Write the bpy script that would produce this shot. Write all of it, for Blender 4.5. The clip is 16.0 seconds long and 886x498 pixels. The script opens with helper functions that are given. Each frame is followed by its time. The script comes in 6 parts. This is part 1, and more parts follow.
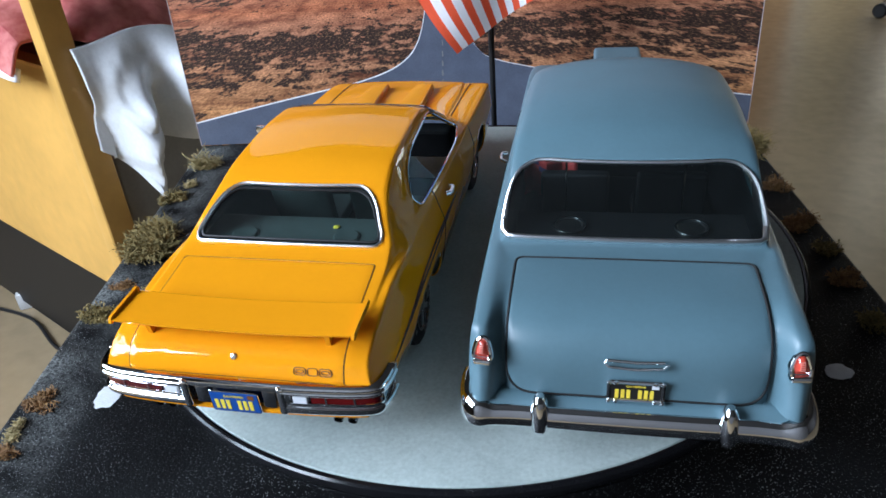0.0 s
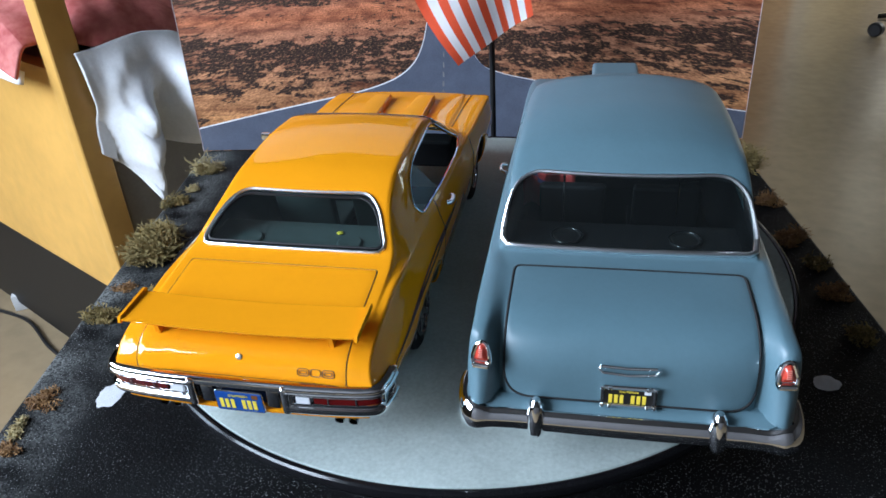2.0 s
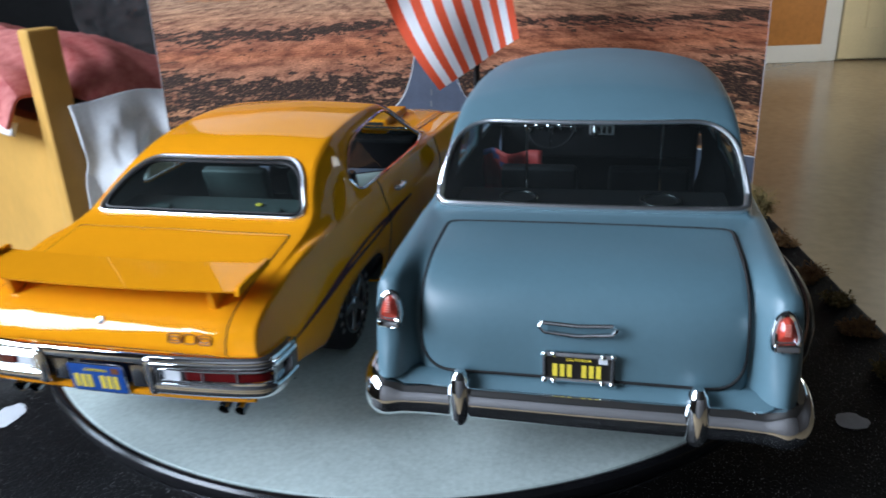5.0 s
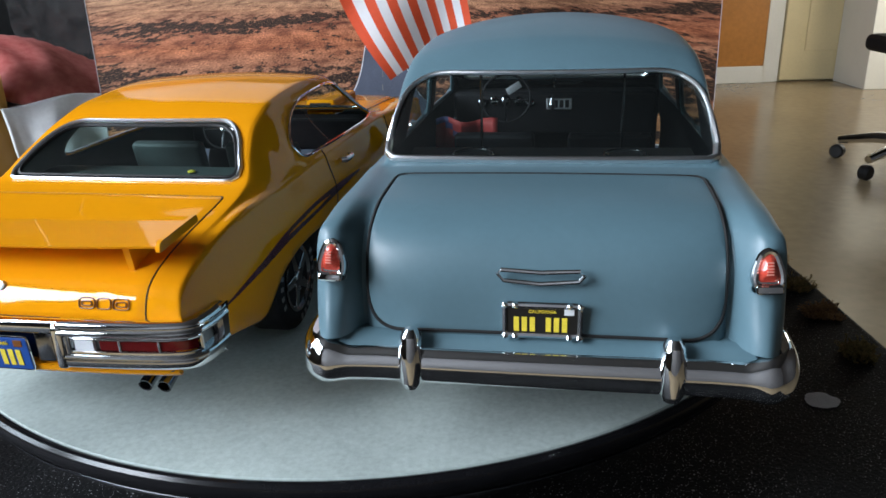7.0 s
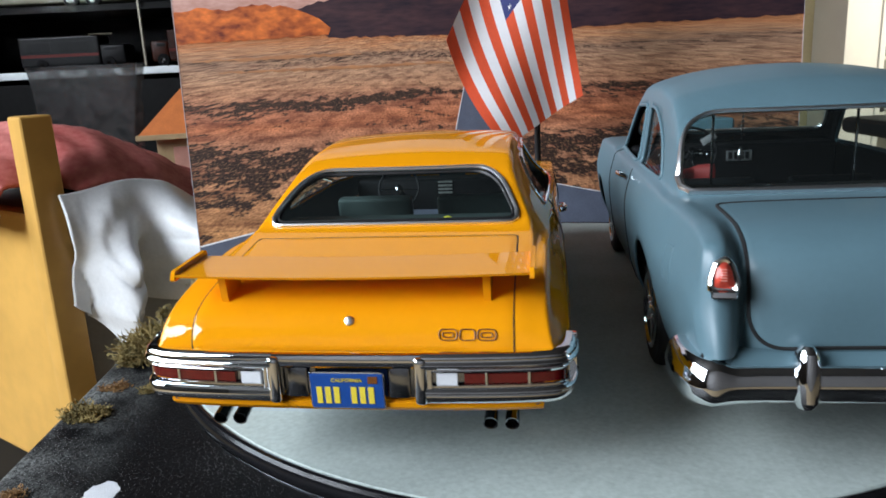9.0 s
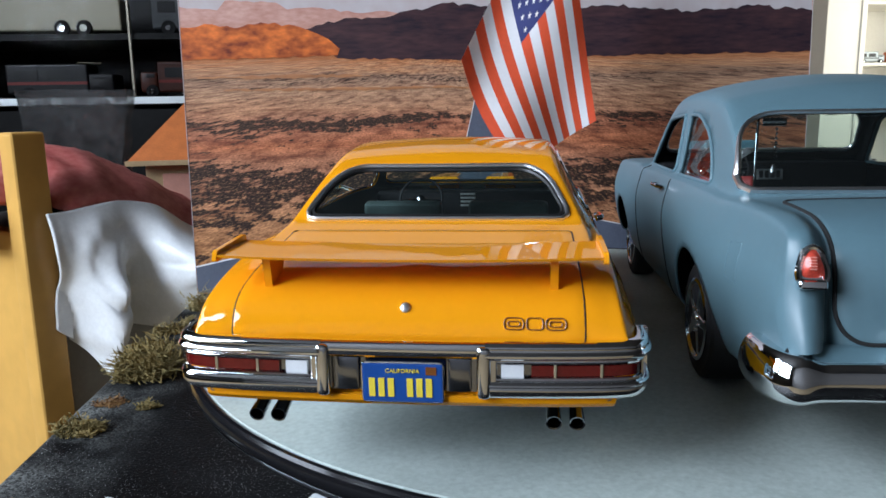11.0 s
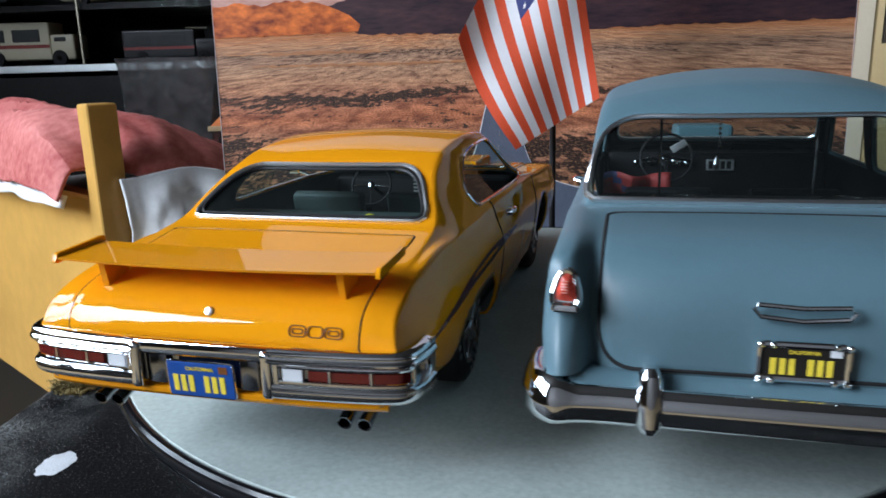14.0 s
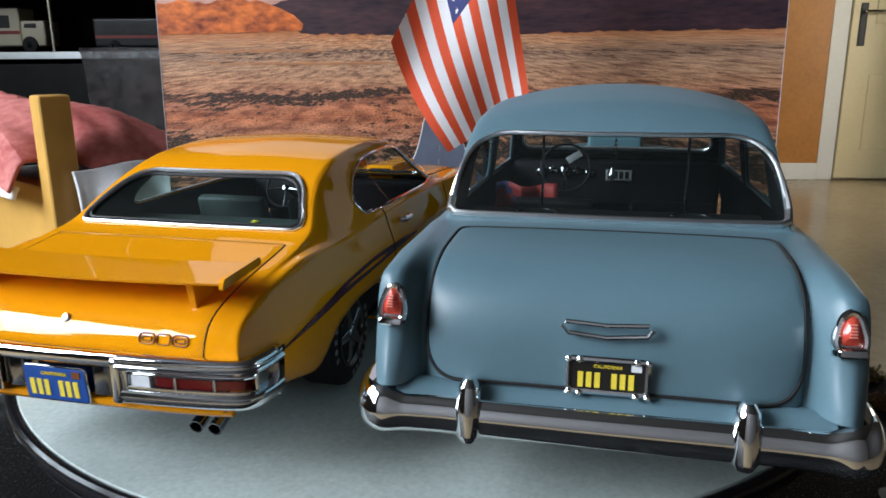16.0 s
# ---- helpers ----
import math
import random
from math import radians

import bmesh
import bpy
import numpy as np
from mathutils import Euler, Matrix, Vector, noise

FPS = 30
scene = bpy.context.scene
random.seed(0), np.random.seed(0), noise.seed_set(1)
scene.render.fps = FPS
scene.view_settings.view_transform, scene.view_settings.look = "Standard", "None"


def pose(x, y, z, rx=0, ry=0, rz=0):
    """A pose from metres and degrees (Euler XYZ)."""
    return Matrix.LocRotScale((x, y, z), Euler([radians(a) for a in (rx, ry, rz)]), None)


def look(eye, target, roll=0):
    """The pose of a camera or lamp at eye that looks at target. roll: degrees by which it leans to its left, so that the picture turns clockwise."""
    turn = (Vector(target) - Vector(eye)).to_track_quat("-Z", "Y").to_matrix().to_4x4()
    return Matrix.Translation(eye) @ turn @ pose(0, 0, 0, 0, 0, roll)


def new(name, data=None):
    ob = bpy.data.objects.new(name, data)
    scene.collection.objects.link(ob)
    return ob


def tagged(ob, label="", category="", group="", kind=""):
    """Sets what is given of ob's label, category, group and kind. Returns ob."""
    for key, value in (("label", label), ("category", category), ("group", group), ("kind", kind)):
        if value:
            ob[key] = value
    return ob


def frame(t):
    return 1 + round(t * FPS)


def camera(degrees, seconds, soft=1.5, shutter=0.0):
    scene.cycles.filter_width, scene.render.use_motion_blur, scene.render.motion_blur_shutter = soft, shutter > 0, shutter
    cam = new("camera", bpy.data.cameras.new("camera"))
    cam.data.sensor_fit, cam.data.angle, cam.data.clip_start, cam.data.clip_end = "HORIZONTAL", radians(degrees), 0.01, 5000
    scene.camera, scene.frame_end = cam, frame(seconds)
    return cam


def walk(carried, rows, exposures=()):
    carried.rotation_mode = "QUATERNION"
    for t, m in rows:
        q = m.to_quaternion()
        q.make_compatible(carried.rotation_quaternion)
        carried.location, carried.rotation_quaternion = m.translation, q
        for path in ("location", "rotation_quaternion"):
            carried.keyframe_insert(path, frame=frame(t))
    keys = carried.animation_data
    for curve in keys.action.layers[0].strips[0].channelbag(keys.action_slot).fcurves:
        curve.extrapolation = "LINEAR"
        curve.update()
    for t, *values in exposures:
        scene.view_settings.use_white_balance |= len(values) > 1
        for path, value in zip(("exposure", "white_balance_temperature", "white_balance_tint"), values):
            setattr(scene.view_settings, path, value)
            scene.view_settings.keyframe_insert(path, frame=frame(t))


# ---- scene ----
cam = camera(61.26, 16.0, soft=1.6, shutter=0.5)
# seconds, eye, Euler degrees
ROWS = [
    (0, 0.04683, 0.04098, 0.20511, 58.495, 4.054, 1.061),
    (0.5, 0.04569, 0.03599, 0.20602, 59.074, 3.207, 0.869),
    (1, 0.04702, 0.03432, 0.20830, 59.339, 3.179, 0.956),
    (1.5, 0.04538, 0.03501, 0.20826, 59.055, 3.027, 0.965),
    (2, 0.04493, 0.03342, 0.20904, 59.195, 2.974, 1.259),
    (2.5, 0.04487, 0.03328, 0.20892, 59.369, 2.458, 1.155),
    (3, 0.04468, 0.03515, 0.20862, 59.469, 2.214, 1.277),
    (3.5, 0.04791, 0.03997, 0.20564, 59.483, 1.415, 1.295),
    (4, 0.04628, 0.04130, 0.19821, 60.686, 0.318, 1.756),
    (4.5, 0.05392, 0.04073, 0.16340, 64.961, -1.092, 4.297),
    (5, 0.07273, 0.05656, 0.14012, 67.608, 2.499, 3.462),
    (5.2, 0.07493, 0.06195, 0.13027, 68.519, 3.262, 2.206),
    (7.5, 0.07034, 0.06776, 0.11572, 69.748, 1.581, -0.158),
    (8, 0.04007, 0.06192, 0.11512, 71.080, 1.175, 0.337),
    (8.5, 0.00733, 0.06162, 0.10900, 72.497, 1.734, 0.136),
    (9, -0.02193, 0.06679, 0.10406, 76.039, 2.747, -2.324),
    (11.5, -0.04200, 0.07662, 0.08632, 79.401, 0.778, -3.642),
    (12, -0.04100, 0.07726, 0.08563, 79.243, 0.646, -3.518),
    (12.5, -0.03095, 0.07818, 0.08765, 78.623, 0.899, -2.164),
    (13, -0.01326, 0.08016, 0.08750, 77.051, 0.668, 0.757),
    (13.5, 0.01028, 0.07742, 0.09402, 77.253, 1.212, 3.001),
    (14, 0.03388, 0.07052, 0.10153, 76.250, 1.526, 5.118),
    (14.5, 0.04819, 0.06693, 0.10266, 75.737, 1.241, 5.452),
    (15, 0.05903, 0.06187, 0.10899, 75.817, 0.632, 5.124),
    (15.5, 0.06372, 0.06262, 0.10737, 75.638, 0.338, 4.759),
    (16, 0.06800, 0.06720, 0.10751, 75.708, 0.394, 4.053),
]
walk(cam, [(t, pose(*p)) for t, *p in ROWS], exposures=[(0.0, -0.2, 5950, 10), (3.5, -0.2, 5950, 10), (5.0, -0.32, 6000, 10), (7.5, -0.33, 6600, 10), (9.0, -0.43, 6650, 10), (11.5, -0.53, 6200, 10), (14.0, -0.5, 6250, 10), (16.0, -0.36, 6600, 10)])

# ---- world and light ----
world = bpy.data.worlds.new("world")
scene.world = world
world.use_nodes = True
wn = world.node_tree
sky = wn.nodes.new("ShaderNodeTexSky")
sky.sky_type, sky.sun_disc = "NISHITA", False
sky.sun_elevation, sky.sun_rotation = radians(35), radians(200)
wn.links.new(sky.outputs[0], wn.nodes["Background"].inputs[0])
wn.nodes["Background"].inputs[1].default_value = 0.12


def window_light(name, where, target, w, h, watts, color=(0.83, 0.92, 1.05)):
    """Daylight that enters through a window's opening."""
    li = bpy.data.lights.new(name, "AREA")
    li.shape, li.size, li.size_y, li.energy, li.color = "RECTANGLE", w, h, watts, color
    ob = new(name, li)
    ob.matrix_world = look(where, target)
    return ob


window_light("window_light_west", (-2.22, -0.84, 1.17), (0.0, -0.3, 0.0), 1.34, 1.42, 205)
window_light("window_light_left", (-2.22, 0.48, 1.17), (0.0, 0.35, 0.0), 1.0, 1.42, 80)
# added lamp with no known source, to brighten the far floor and door
window_light("added_light_side", (3.02, 3.6, 0.55), (1.4, 4.6, 0.2), 1.3, 1.3, 36, (1.0, 0.94, 0.80))


# ---- tools ----
def mat(name, color, rough=0.5, metal=0.0, vary=0.08, scale=60.0, bump=0.0, bump_scale=None, fine=8.0, coat=0.0, spec=0.5, color2=None, stretch=None):
    """A surface with colour that varies at two scales, and fine relief."""
    m = bpy.data.materials.new(name)
    m.use_nodes = True
    nt = m.node_tree
    b = nt.nodes["Principled BSDF"]
    b.inputs["Roughness"].default_value, b.inputs["Metallic"].default_value = rough, metal
    b.inputs["Coat Weight"].default_value, b.inputs["Coat Roughness"].default_value = coat, 0.02
    b.inputs["Coat IOR"].default_value = 1.42
    b.inputs["Specular IOR Level"].default_value = spec
    tc = nt.nodes.new("ShaderNodeTexCoord")
    place = tc.outputs["Object"]
    if stretch:
        mp = nt.nodes.new("ShaderNodeMapping")
        mp.inputs["Scale"].default_value = stretch
        nt.links.new(place, mp.inputs["Vector"])
        place = mp.outputs[0]
    n1, n2 = nt.nodes.new("ShaderNodeTexNoise"), nt.nodes.new("ShaderNodeTexNoise")
    n1.inputs["Scale"].default_value, n2.inputs["Scale"].default_value = scale, scale * fine
    n1.inputs["Detail"].default_value = n2.inputs["Detail"].default_value = 4
    for n in (n1, n2):
        nt.links.new(place, n.inputs["Vector"])
    mix = nt.nodes.new("ShaderNodeMath")
    mix.operation = "MULTIPLY_ADD"
    mix.inputs[1].default_value = 0.45
    nt.links.new(n2.outputs[0], mix.inputs[0])
    half = nt.nodes.new("ShaderNodeMath")
    half.operation = "MULTIPLY"
    half.inputs[1].default_value = 0.55
    nt.links.new(n1.outputs[0], half.inputs[0])
    nt.links.new(half.outputs[0], mix.inputs[2])
    ramp = nt.nodes.new("ShaderNodeValToRGB")
    c2 = color2 or tuple(min(1, c * (1 + vary)) for c in color)
    c1 = color if color2 else tuple(c * (1 - vary) for c in color)
    ramp.color_ramp.elements[0].position, ramp.color_ramp.elements[1].position = 0.35, 0.65
    ramp.color_ramp.elements[0].color, ramp.color_ramp.elements[1].color = (*c1, 1), (*c2, 1)
    nt.links.new(mix.outputs[0], ramp.inputs[0])
    nt.links.new(ramp.outputs[0], b.inputs["Base Color"])
    if bump:
        bn = nt.nodes.new("ShaderNodeBump")
        bn.inputs["Strength"].default_value, bn.inputs["Distance"].default_value = min(1, bump), 0.001
        n3 = nt.nodes.new("ShaderNodeTexNoise")
        n3.inputs["Scale"].default_value, n3.inputs["Detail"].default_value = bump_scale or scale * fine, 5
        nt.links.new(tc.outputs["Object"], n3.inputs["Vector"])
        nt.links.new(n3.outputs[0], bn.inputs["Height"])
        nt.links.new(bn.outputs[0], b.inputs["Normal"])
    return m


def glass_mat(name, color=(0.9, 0.95, 0.95), rough=0.02, mix=0.12, haze=0.0):
    """Thin clear sheet: mostly see-through, with a mirror's gloss and a painted veil for reflected room light."""
    m = bpy.data.materials.new(name)
    m.use_nodes = True
    nt = m.node_tree
    nt.nodes.remove(nt.nodes["Principled BSDF"])
    tr, gl = nt.nodes.new("ShaderNodeBsdfTransparent"), nt.nodes.new("ShaderNodeBsdfGlossy")
    tr.inputs[0].default_value = (*color, 1)
    gl.inputs["Roughness"].default_value = rough
    mx, lw = nt.nodes.new("ShaderNodeMixShader"), nt.nodes.new("ShaderNodeLayerWeight")
    lw.inputs[0].default_value = 0.5
    steep, gain = nt.nodes.new("ShaderNodeMath"), nt.nodes.new("ShaderNodeMath")
    steep.operation, gain.operation = "POWER", "MULTIPLY_ADD"
    steep.inputs[1].default_value = 5.0
    least = (mix / (mix + 0.5)) ** 2
    gain.inputs[1].default_value, gain.inputs[2].default_value = 1 - least, least
    nt.links.new(lw.outputs["Facing"], steep.inputs[0])
    nt.links.new(steep.outputs[0], gain.inputs[0])
    nt.links.new(gain.outputs[0], mx.inputs[0])
    # pale diffuse share mixed in as the haze of a reflected bright ceiling
    veil, film = nt.nodes.new("ShaderNodeBsdfDiffuse"), nt.nodes.new("ShaderNodeMixShader")
    veil.inputs[0].default_value = (0.5, 0.62, 0.62, 1)
    film.inputs[0].default_value = haze
    nt.links.new(tr.outputs[0], film.inputs[1])
    nt.links.new(veil.outputs[0], film.inputs[2])
    nt.links.new(film.outputs[0], mx.inputs[1])
    nt.links.new(gl.outputs[0], mx.inputs[2])
    nt.links.new(mx.outputs[0], nt.nodes["Material Output"].inputs[0])
    return m


def part(name, bm, material, parent=None, label="", smooth=True, m=None):
    """Links a bmesh as one mesh object, under a thing or a part where one is given."""
    me = bpy.data.meshes.new(name)
    bmesh.ops.recalc_face_normals(bm, faces=bm.faces)
    if smooth:
        for f in bm.faces:
            f.smooth = True
        for e in bm.edges:
            if len(e.link_faces) == 2:
                turn = e.calc_face_angle(0)
                a, b = sorted(f.calc_area() for f in e.link_faces)
                # a narrow bevel must not bend the shading of the broad flat face beside it
                if turn > radians(28) or (turn > radians(6) and b > 15 * a):
                    e.smooth = False
    bm.to_mesh(me)
    bm.free()
    for one in material if isinstance(material, (list, tuple)) else [material]:
        me.materials.append(one)
    ob = new(name, me)
    if parent:
        ob.parent = parent
    if m:
        ob.matrix_basis = m
    return tagged(ob, label) if label else ob


def empty(name, m, label, category, group="", kind=""):
    ob = new(name)
    ob.empty_display_size = 0.01
    ob.matrix_basis = m
    return tagged(ob, label, category, group, kind)


def box(x0, x1, y0, y1, z0, z1, bevel=0.0, seg=2):
    bm = bmesh.new()
    bmesh.ops.create_cube(bm, size=1)
    for v in bm.verts:
        v.co = Vector(((x0 + x1) / 2 + v.co.x * (x1 - x0), (y0 + y1) / 2 + v.co.y * (y1 - y0), (z0 + z1) / 2 + v.co.z * (z1 - z0)))
    if bevel:
        bmesh.ops.bevel(bm, geom=bm.edges[:], offset=bevel, segments=seg, profile=0.6, affect="EDGES")
    return bm


def join(bms):
    out = bmesh.new()
    for b in bms:
        me = bpy.data.meshes.new("scrap")
        b.to_mesh(me)
        b.free()
        out.from_mesh(me)
        bpy.data.meshes.remove(me)
    return out


def moved(bm, m):
    bmesh.ops.transform(bm, matrix=m, verts=bm.verts)
    return bm


def lathe(profile, n=40, axis="Z"):
    """Turns (radius, height) pairs round an axis."""
    bm = bmesh.new()
    rings = []
    for r, h in profile:
        ring = []
        for i in range(n):
            a = 2 * math.pi * i / n
            p = (r * math.cos(a), r * math.sin(a), h)
            ring.append(bm.verts.new(p if axis == "Z" else (p[2], p[0], p[1])))
        rings.append(ring)
    for a, b in zip(rings, rings[1:]):
        for i in range(n):
            bm.faces.new((a[i], a[(i + 1) % n], b[(i + 1) % n], b[i]))
    for ring in (rings[0], rings[-1]):
        bm.faces.new(ring)
    return bm


def tube(path, r, n=8, closed=False, flat=1.0, up=None):
    """A round or flattened rod along a path."""
    bm = bmesh.new()
    path = [Vector(p) for p in path]
    rings, last = [], None
    for i, p in enumerate(path):
        a = path[(i - 1) % len(path)] if closed or i else p
        b = path[(i + 1) % len(path)] if closed or i < len(path) - 1 else p
        d = (b - a).normalized() if (b - a).length > 1e-9 else Vector((0, 1, 0))
        ref = Vector(up) if up else (last or (Vector((0, 0, 1)) if abs(d.z) < 0.9 else Vector((1, 0, 0))))
        s = d.cross(ref).normalized()
        u = s.cross(d).normalized()
        last = None if up else u
        rr = r[i] if isinstance(r, (list, tuple)) else r
        rings.append([bm.verts.new(p + rr * (math.cos(2 * math.pi * k / n) * s + flat * math.sin(2 * math.pi * k / n) * u)) for k in range(n)])
    for a, b in zip(rings, rings[1:] + ([rings[0]] if closed else [])):
        for k in range(n):
            bm.faces.new((a[k], a[(k + 1) % n], b[(k + 1) % n], b[k]))
    if not closed:
        for ring in (rings[0], rings[-1]):
            bm.faces.new(ring)
    return bm


def sweep(path, profile, side=None, cap=True):
    """A profile of (outward, up) pairs carried along a level path; outward is to the right of the path."""
    bm = bmesh.new()
    path = [Vector(p) for p in path]
    rings = []
    for i, p in enumerate(path):
        d = path[min(i + 1, len(path) - 1)] - path[max(i - 1, 0)]
        d.z = 0
        d.normalize()
        out = Vector((d.y, -d.x, 0))
        rings.append([bm.verts.new(p + out * o + Vector((0, 0, h))) for o, h in profile])
    k = len(profile)
    for a, b in zip(rings, rings[1:]):
        for i in range(k):
            bm.faces.new((a[i], a[(i + 1) % k], b[(i + 1) % k], b[i]))
    if cap:
        bm.faces.new(rings[0])
        bm.faces.new(rings[-1])
    return bm


def prism(outline, depth):
    """A flat outline in x, z, given a thickness in y."""
    bm = bmesh.new()
    f = [bm.verts.new((x, 0, z)) for x, z in outline]
    b = [bm.verts.new((x, depth, z)) for x, z in outline]
    n = len(f)
    bm.faces.new(f)
    bm.faces.new(b[::-1])
    for i in range(n):
        bm.faces.new((f[i], b[i], b[(i + 1) % n], f[(i + 1) % n]))
    return bm


def smooth_values(rows, n):
    """Shape-keeping cubic curves through rows of numbers: n steps between neighbours."""
    a = np.array(rows, float)
    d = np.diff(a, axis=0)
    m = np.zeros_like(a)
    with np.errstate(divide="ignore", invalid="ignore"):
        h = 2 * d[1:] * d[:-1] / (d[1:] + d[:-1])
    m[1:-1] = np.where(d[1:] * d[:-1] > 0, h, 0)
    m[0], m[-1] = d[0], d[-1]
    out = []
    for i in range(len(a) - 1):
        for k in range(n):
            t = k / n
            out.append(a[i] * (2 * t**3 - 3 * t**2 + 1) + m[i] * (t**3 - 2 * t**2 + t) + a[i + 1] * (3 * t**2 - 2 * t**3) + m[i + 1] * (t**3 - t**2))
    out.append(a[-1])
    return np.array(out)


def rounded(corners, radius, n=6):
    """A closed outline with rounded corners; radius may be one number or one a corner."""
    out, k = [], len(corners)
    for i, c in enumerate(corners):
        c = Vector(c)
        r = radius[i] if isinstance(radius, (list, tuple)) else radius
        a, b = Vector(corners[i - 1]) - c, Vector(corners[(i + 1) % k]) - c
        r1, r2 = min(r, a.length * 0.48), min(r, b.length * 0.48)
        p, q = c + a.normalized() * r1, c + b.normalized() * r2
        for j in range(n + 1):
            t = j / n
            out.append((1 - t) ** 2 * p + 2 * t * (1 - t) * c + t * t * q)
    return out


def resample(outline, n):
    pts = [Vector(p) for p in outline]
    pts.append(pts[0])
    ds = [0]
    for a, b in zip(pts, pts[1:]):
        ds.append(ds[-1] + (b - a).length)
    out, j = [], 0
    for i in range(n):
        s = ds[-1] * i / n
        while ds[j + 1] < s:
            j += 1
        t = (s - ds[j]) / max(1e-9, ds[j + 1] - ds[j])
        out.append(pts[j].lerp(pts[j + 1], t))
    return out


def inside(p, poly):
    x, y, odd, n = p[0], p[1], False, len(poly)
    for i in range(n):
        a, b = poly[i - 1], poly[i]
        if (a[1] > y) != (b[1] > y) and x < (b[0] - a[0]) * (y - a[1]) / (b[1] - a[1]) + a[0]:
            odd = not odd
    return odd


def nearest(p, poly):
    p, best = Vector(p[:2]), None
    for i in range(len(poly)):
        a, b = Vector(poly[i - 1]), Vector(poly[i])
        ab = b - a
        t = max(0, min(1, (p - a).dot(ab) / max(1e-12, ab.length_squared)))
        q = a + ab * t
        if best is None or (q - p).length < best[0]:
            best = ((q - p).length, q)
    return best[1]


# ---- model cars: shared shapes, in millimetres from the middle of the tail ----
from mathutils.bvhtree import BVHTree


def pchip(xs, rows, xq):
    """Shape-keeping cubic curves through rows of numbers at uneven steps."""
    x, a = np.array(xs, float), np.array(rows, float)
    h = np.diff(x)[:, None]
    d = np.diff(a, axis=0) / h
    m = np.zeros_like(a)
    w1, w2 = 2 * h[1:] + h[:-1], h[1:] + 2 * h[:-1]
    with np.errstate(divide="ignore", invalid="ignore"):
        mid = (w1 + w2) / (w1 / d[:-1] + w2 / d[1:])
    m[1:-1] = np.where(d[:-1] * d[1:] > 0, mid, 0)
    m[0], m[-1] = d[0], d[-1]
    i = np.clip(np.searchsorted(x, xq, side="right") - 1, 0, len(x) - 2)
    hh = h[i]
    t = (np.array(xq)[:, None] - x[i][:, None]) / hh
    return a[i] * (2 * t**3 - 3 * t**2 + 1) + m[i] * hh * (t**3 - 2 * t**2 + t) + a[i + 1] * (3 * t**2 - 2 * t**3) + m[i + 1] * hh * (t**3 - t**2)


REAR = (Vector((0, 1, 0)), Vector((1, 0, 0)), Vector((0, 0, 1)))
FRONT = (Vector((0, -1, 0)), Vector((1, 0, 0)), Vector((0, 0, 1)))
RIGHT = (Vector((-1, 0, 0)), Vector((0, 1, 0)), Vector((0, 0, 1)))
LEFT = (Vector((1, 0, 0)), Vector((0, 1, 0)), Vector((0, 0, 1)))
TOP = (Vector((0, 0, -1)), Vector((1, 0, 0)), Vector((0, 1, 0)))


def slanted(deg):
    """From behind and above: looking ahead and down by deg degrees."""
    a = radians(deg)
    return (Vector((0, math.cos(a), -math.sin(a))), Vector((1, 0, 0)), Vector((0, math.sin(a), math.cos(a))))


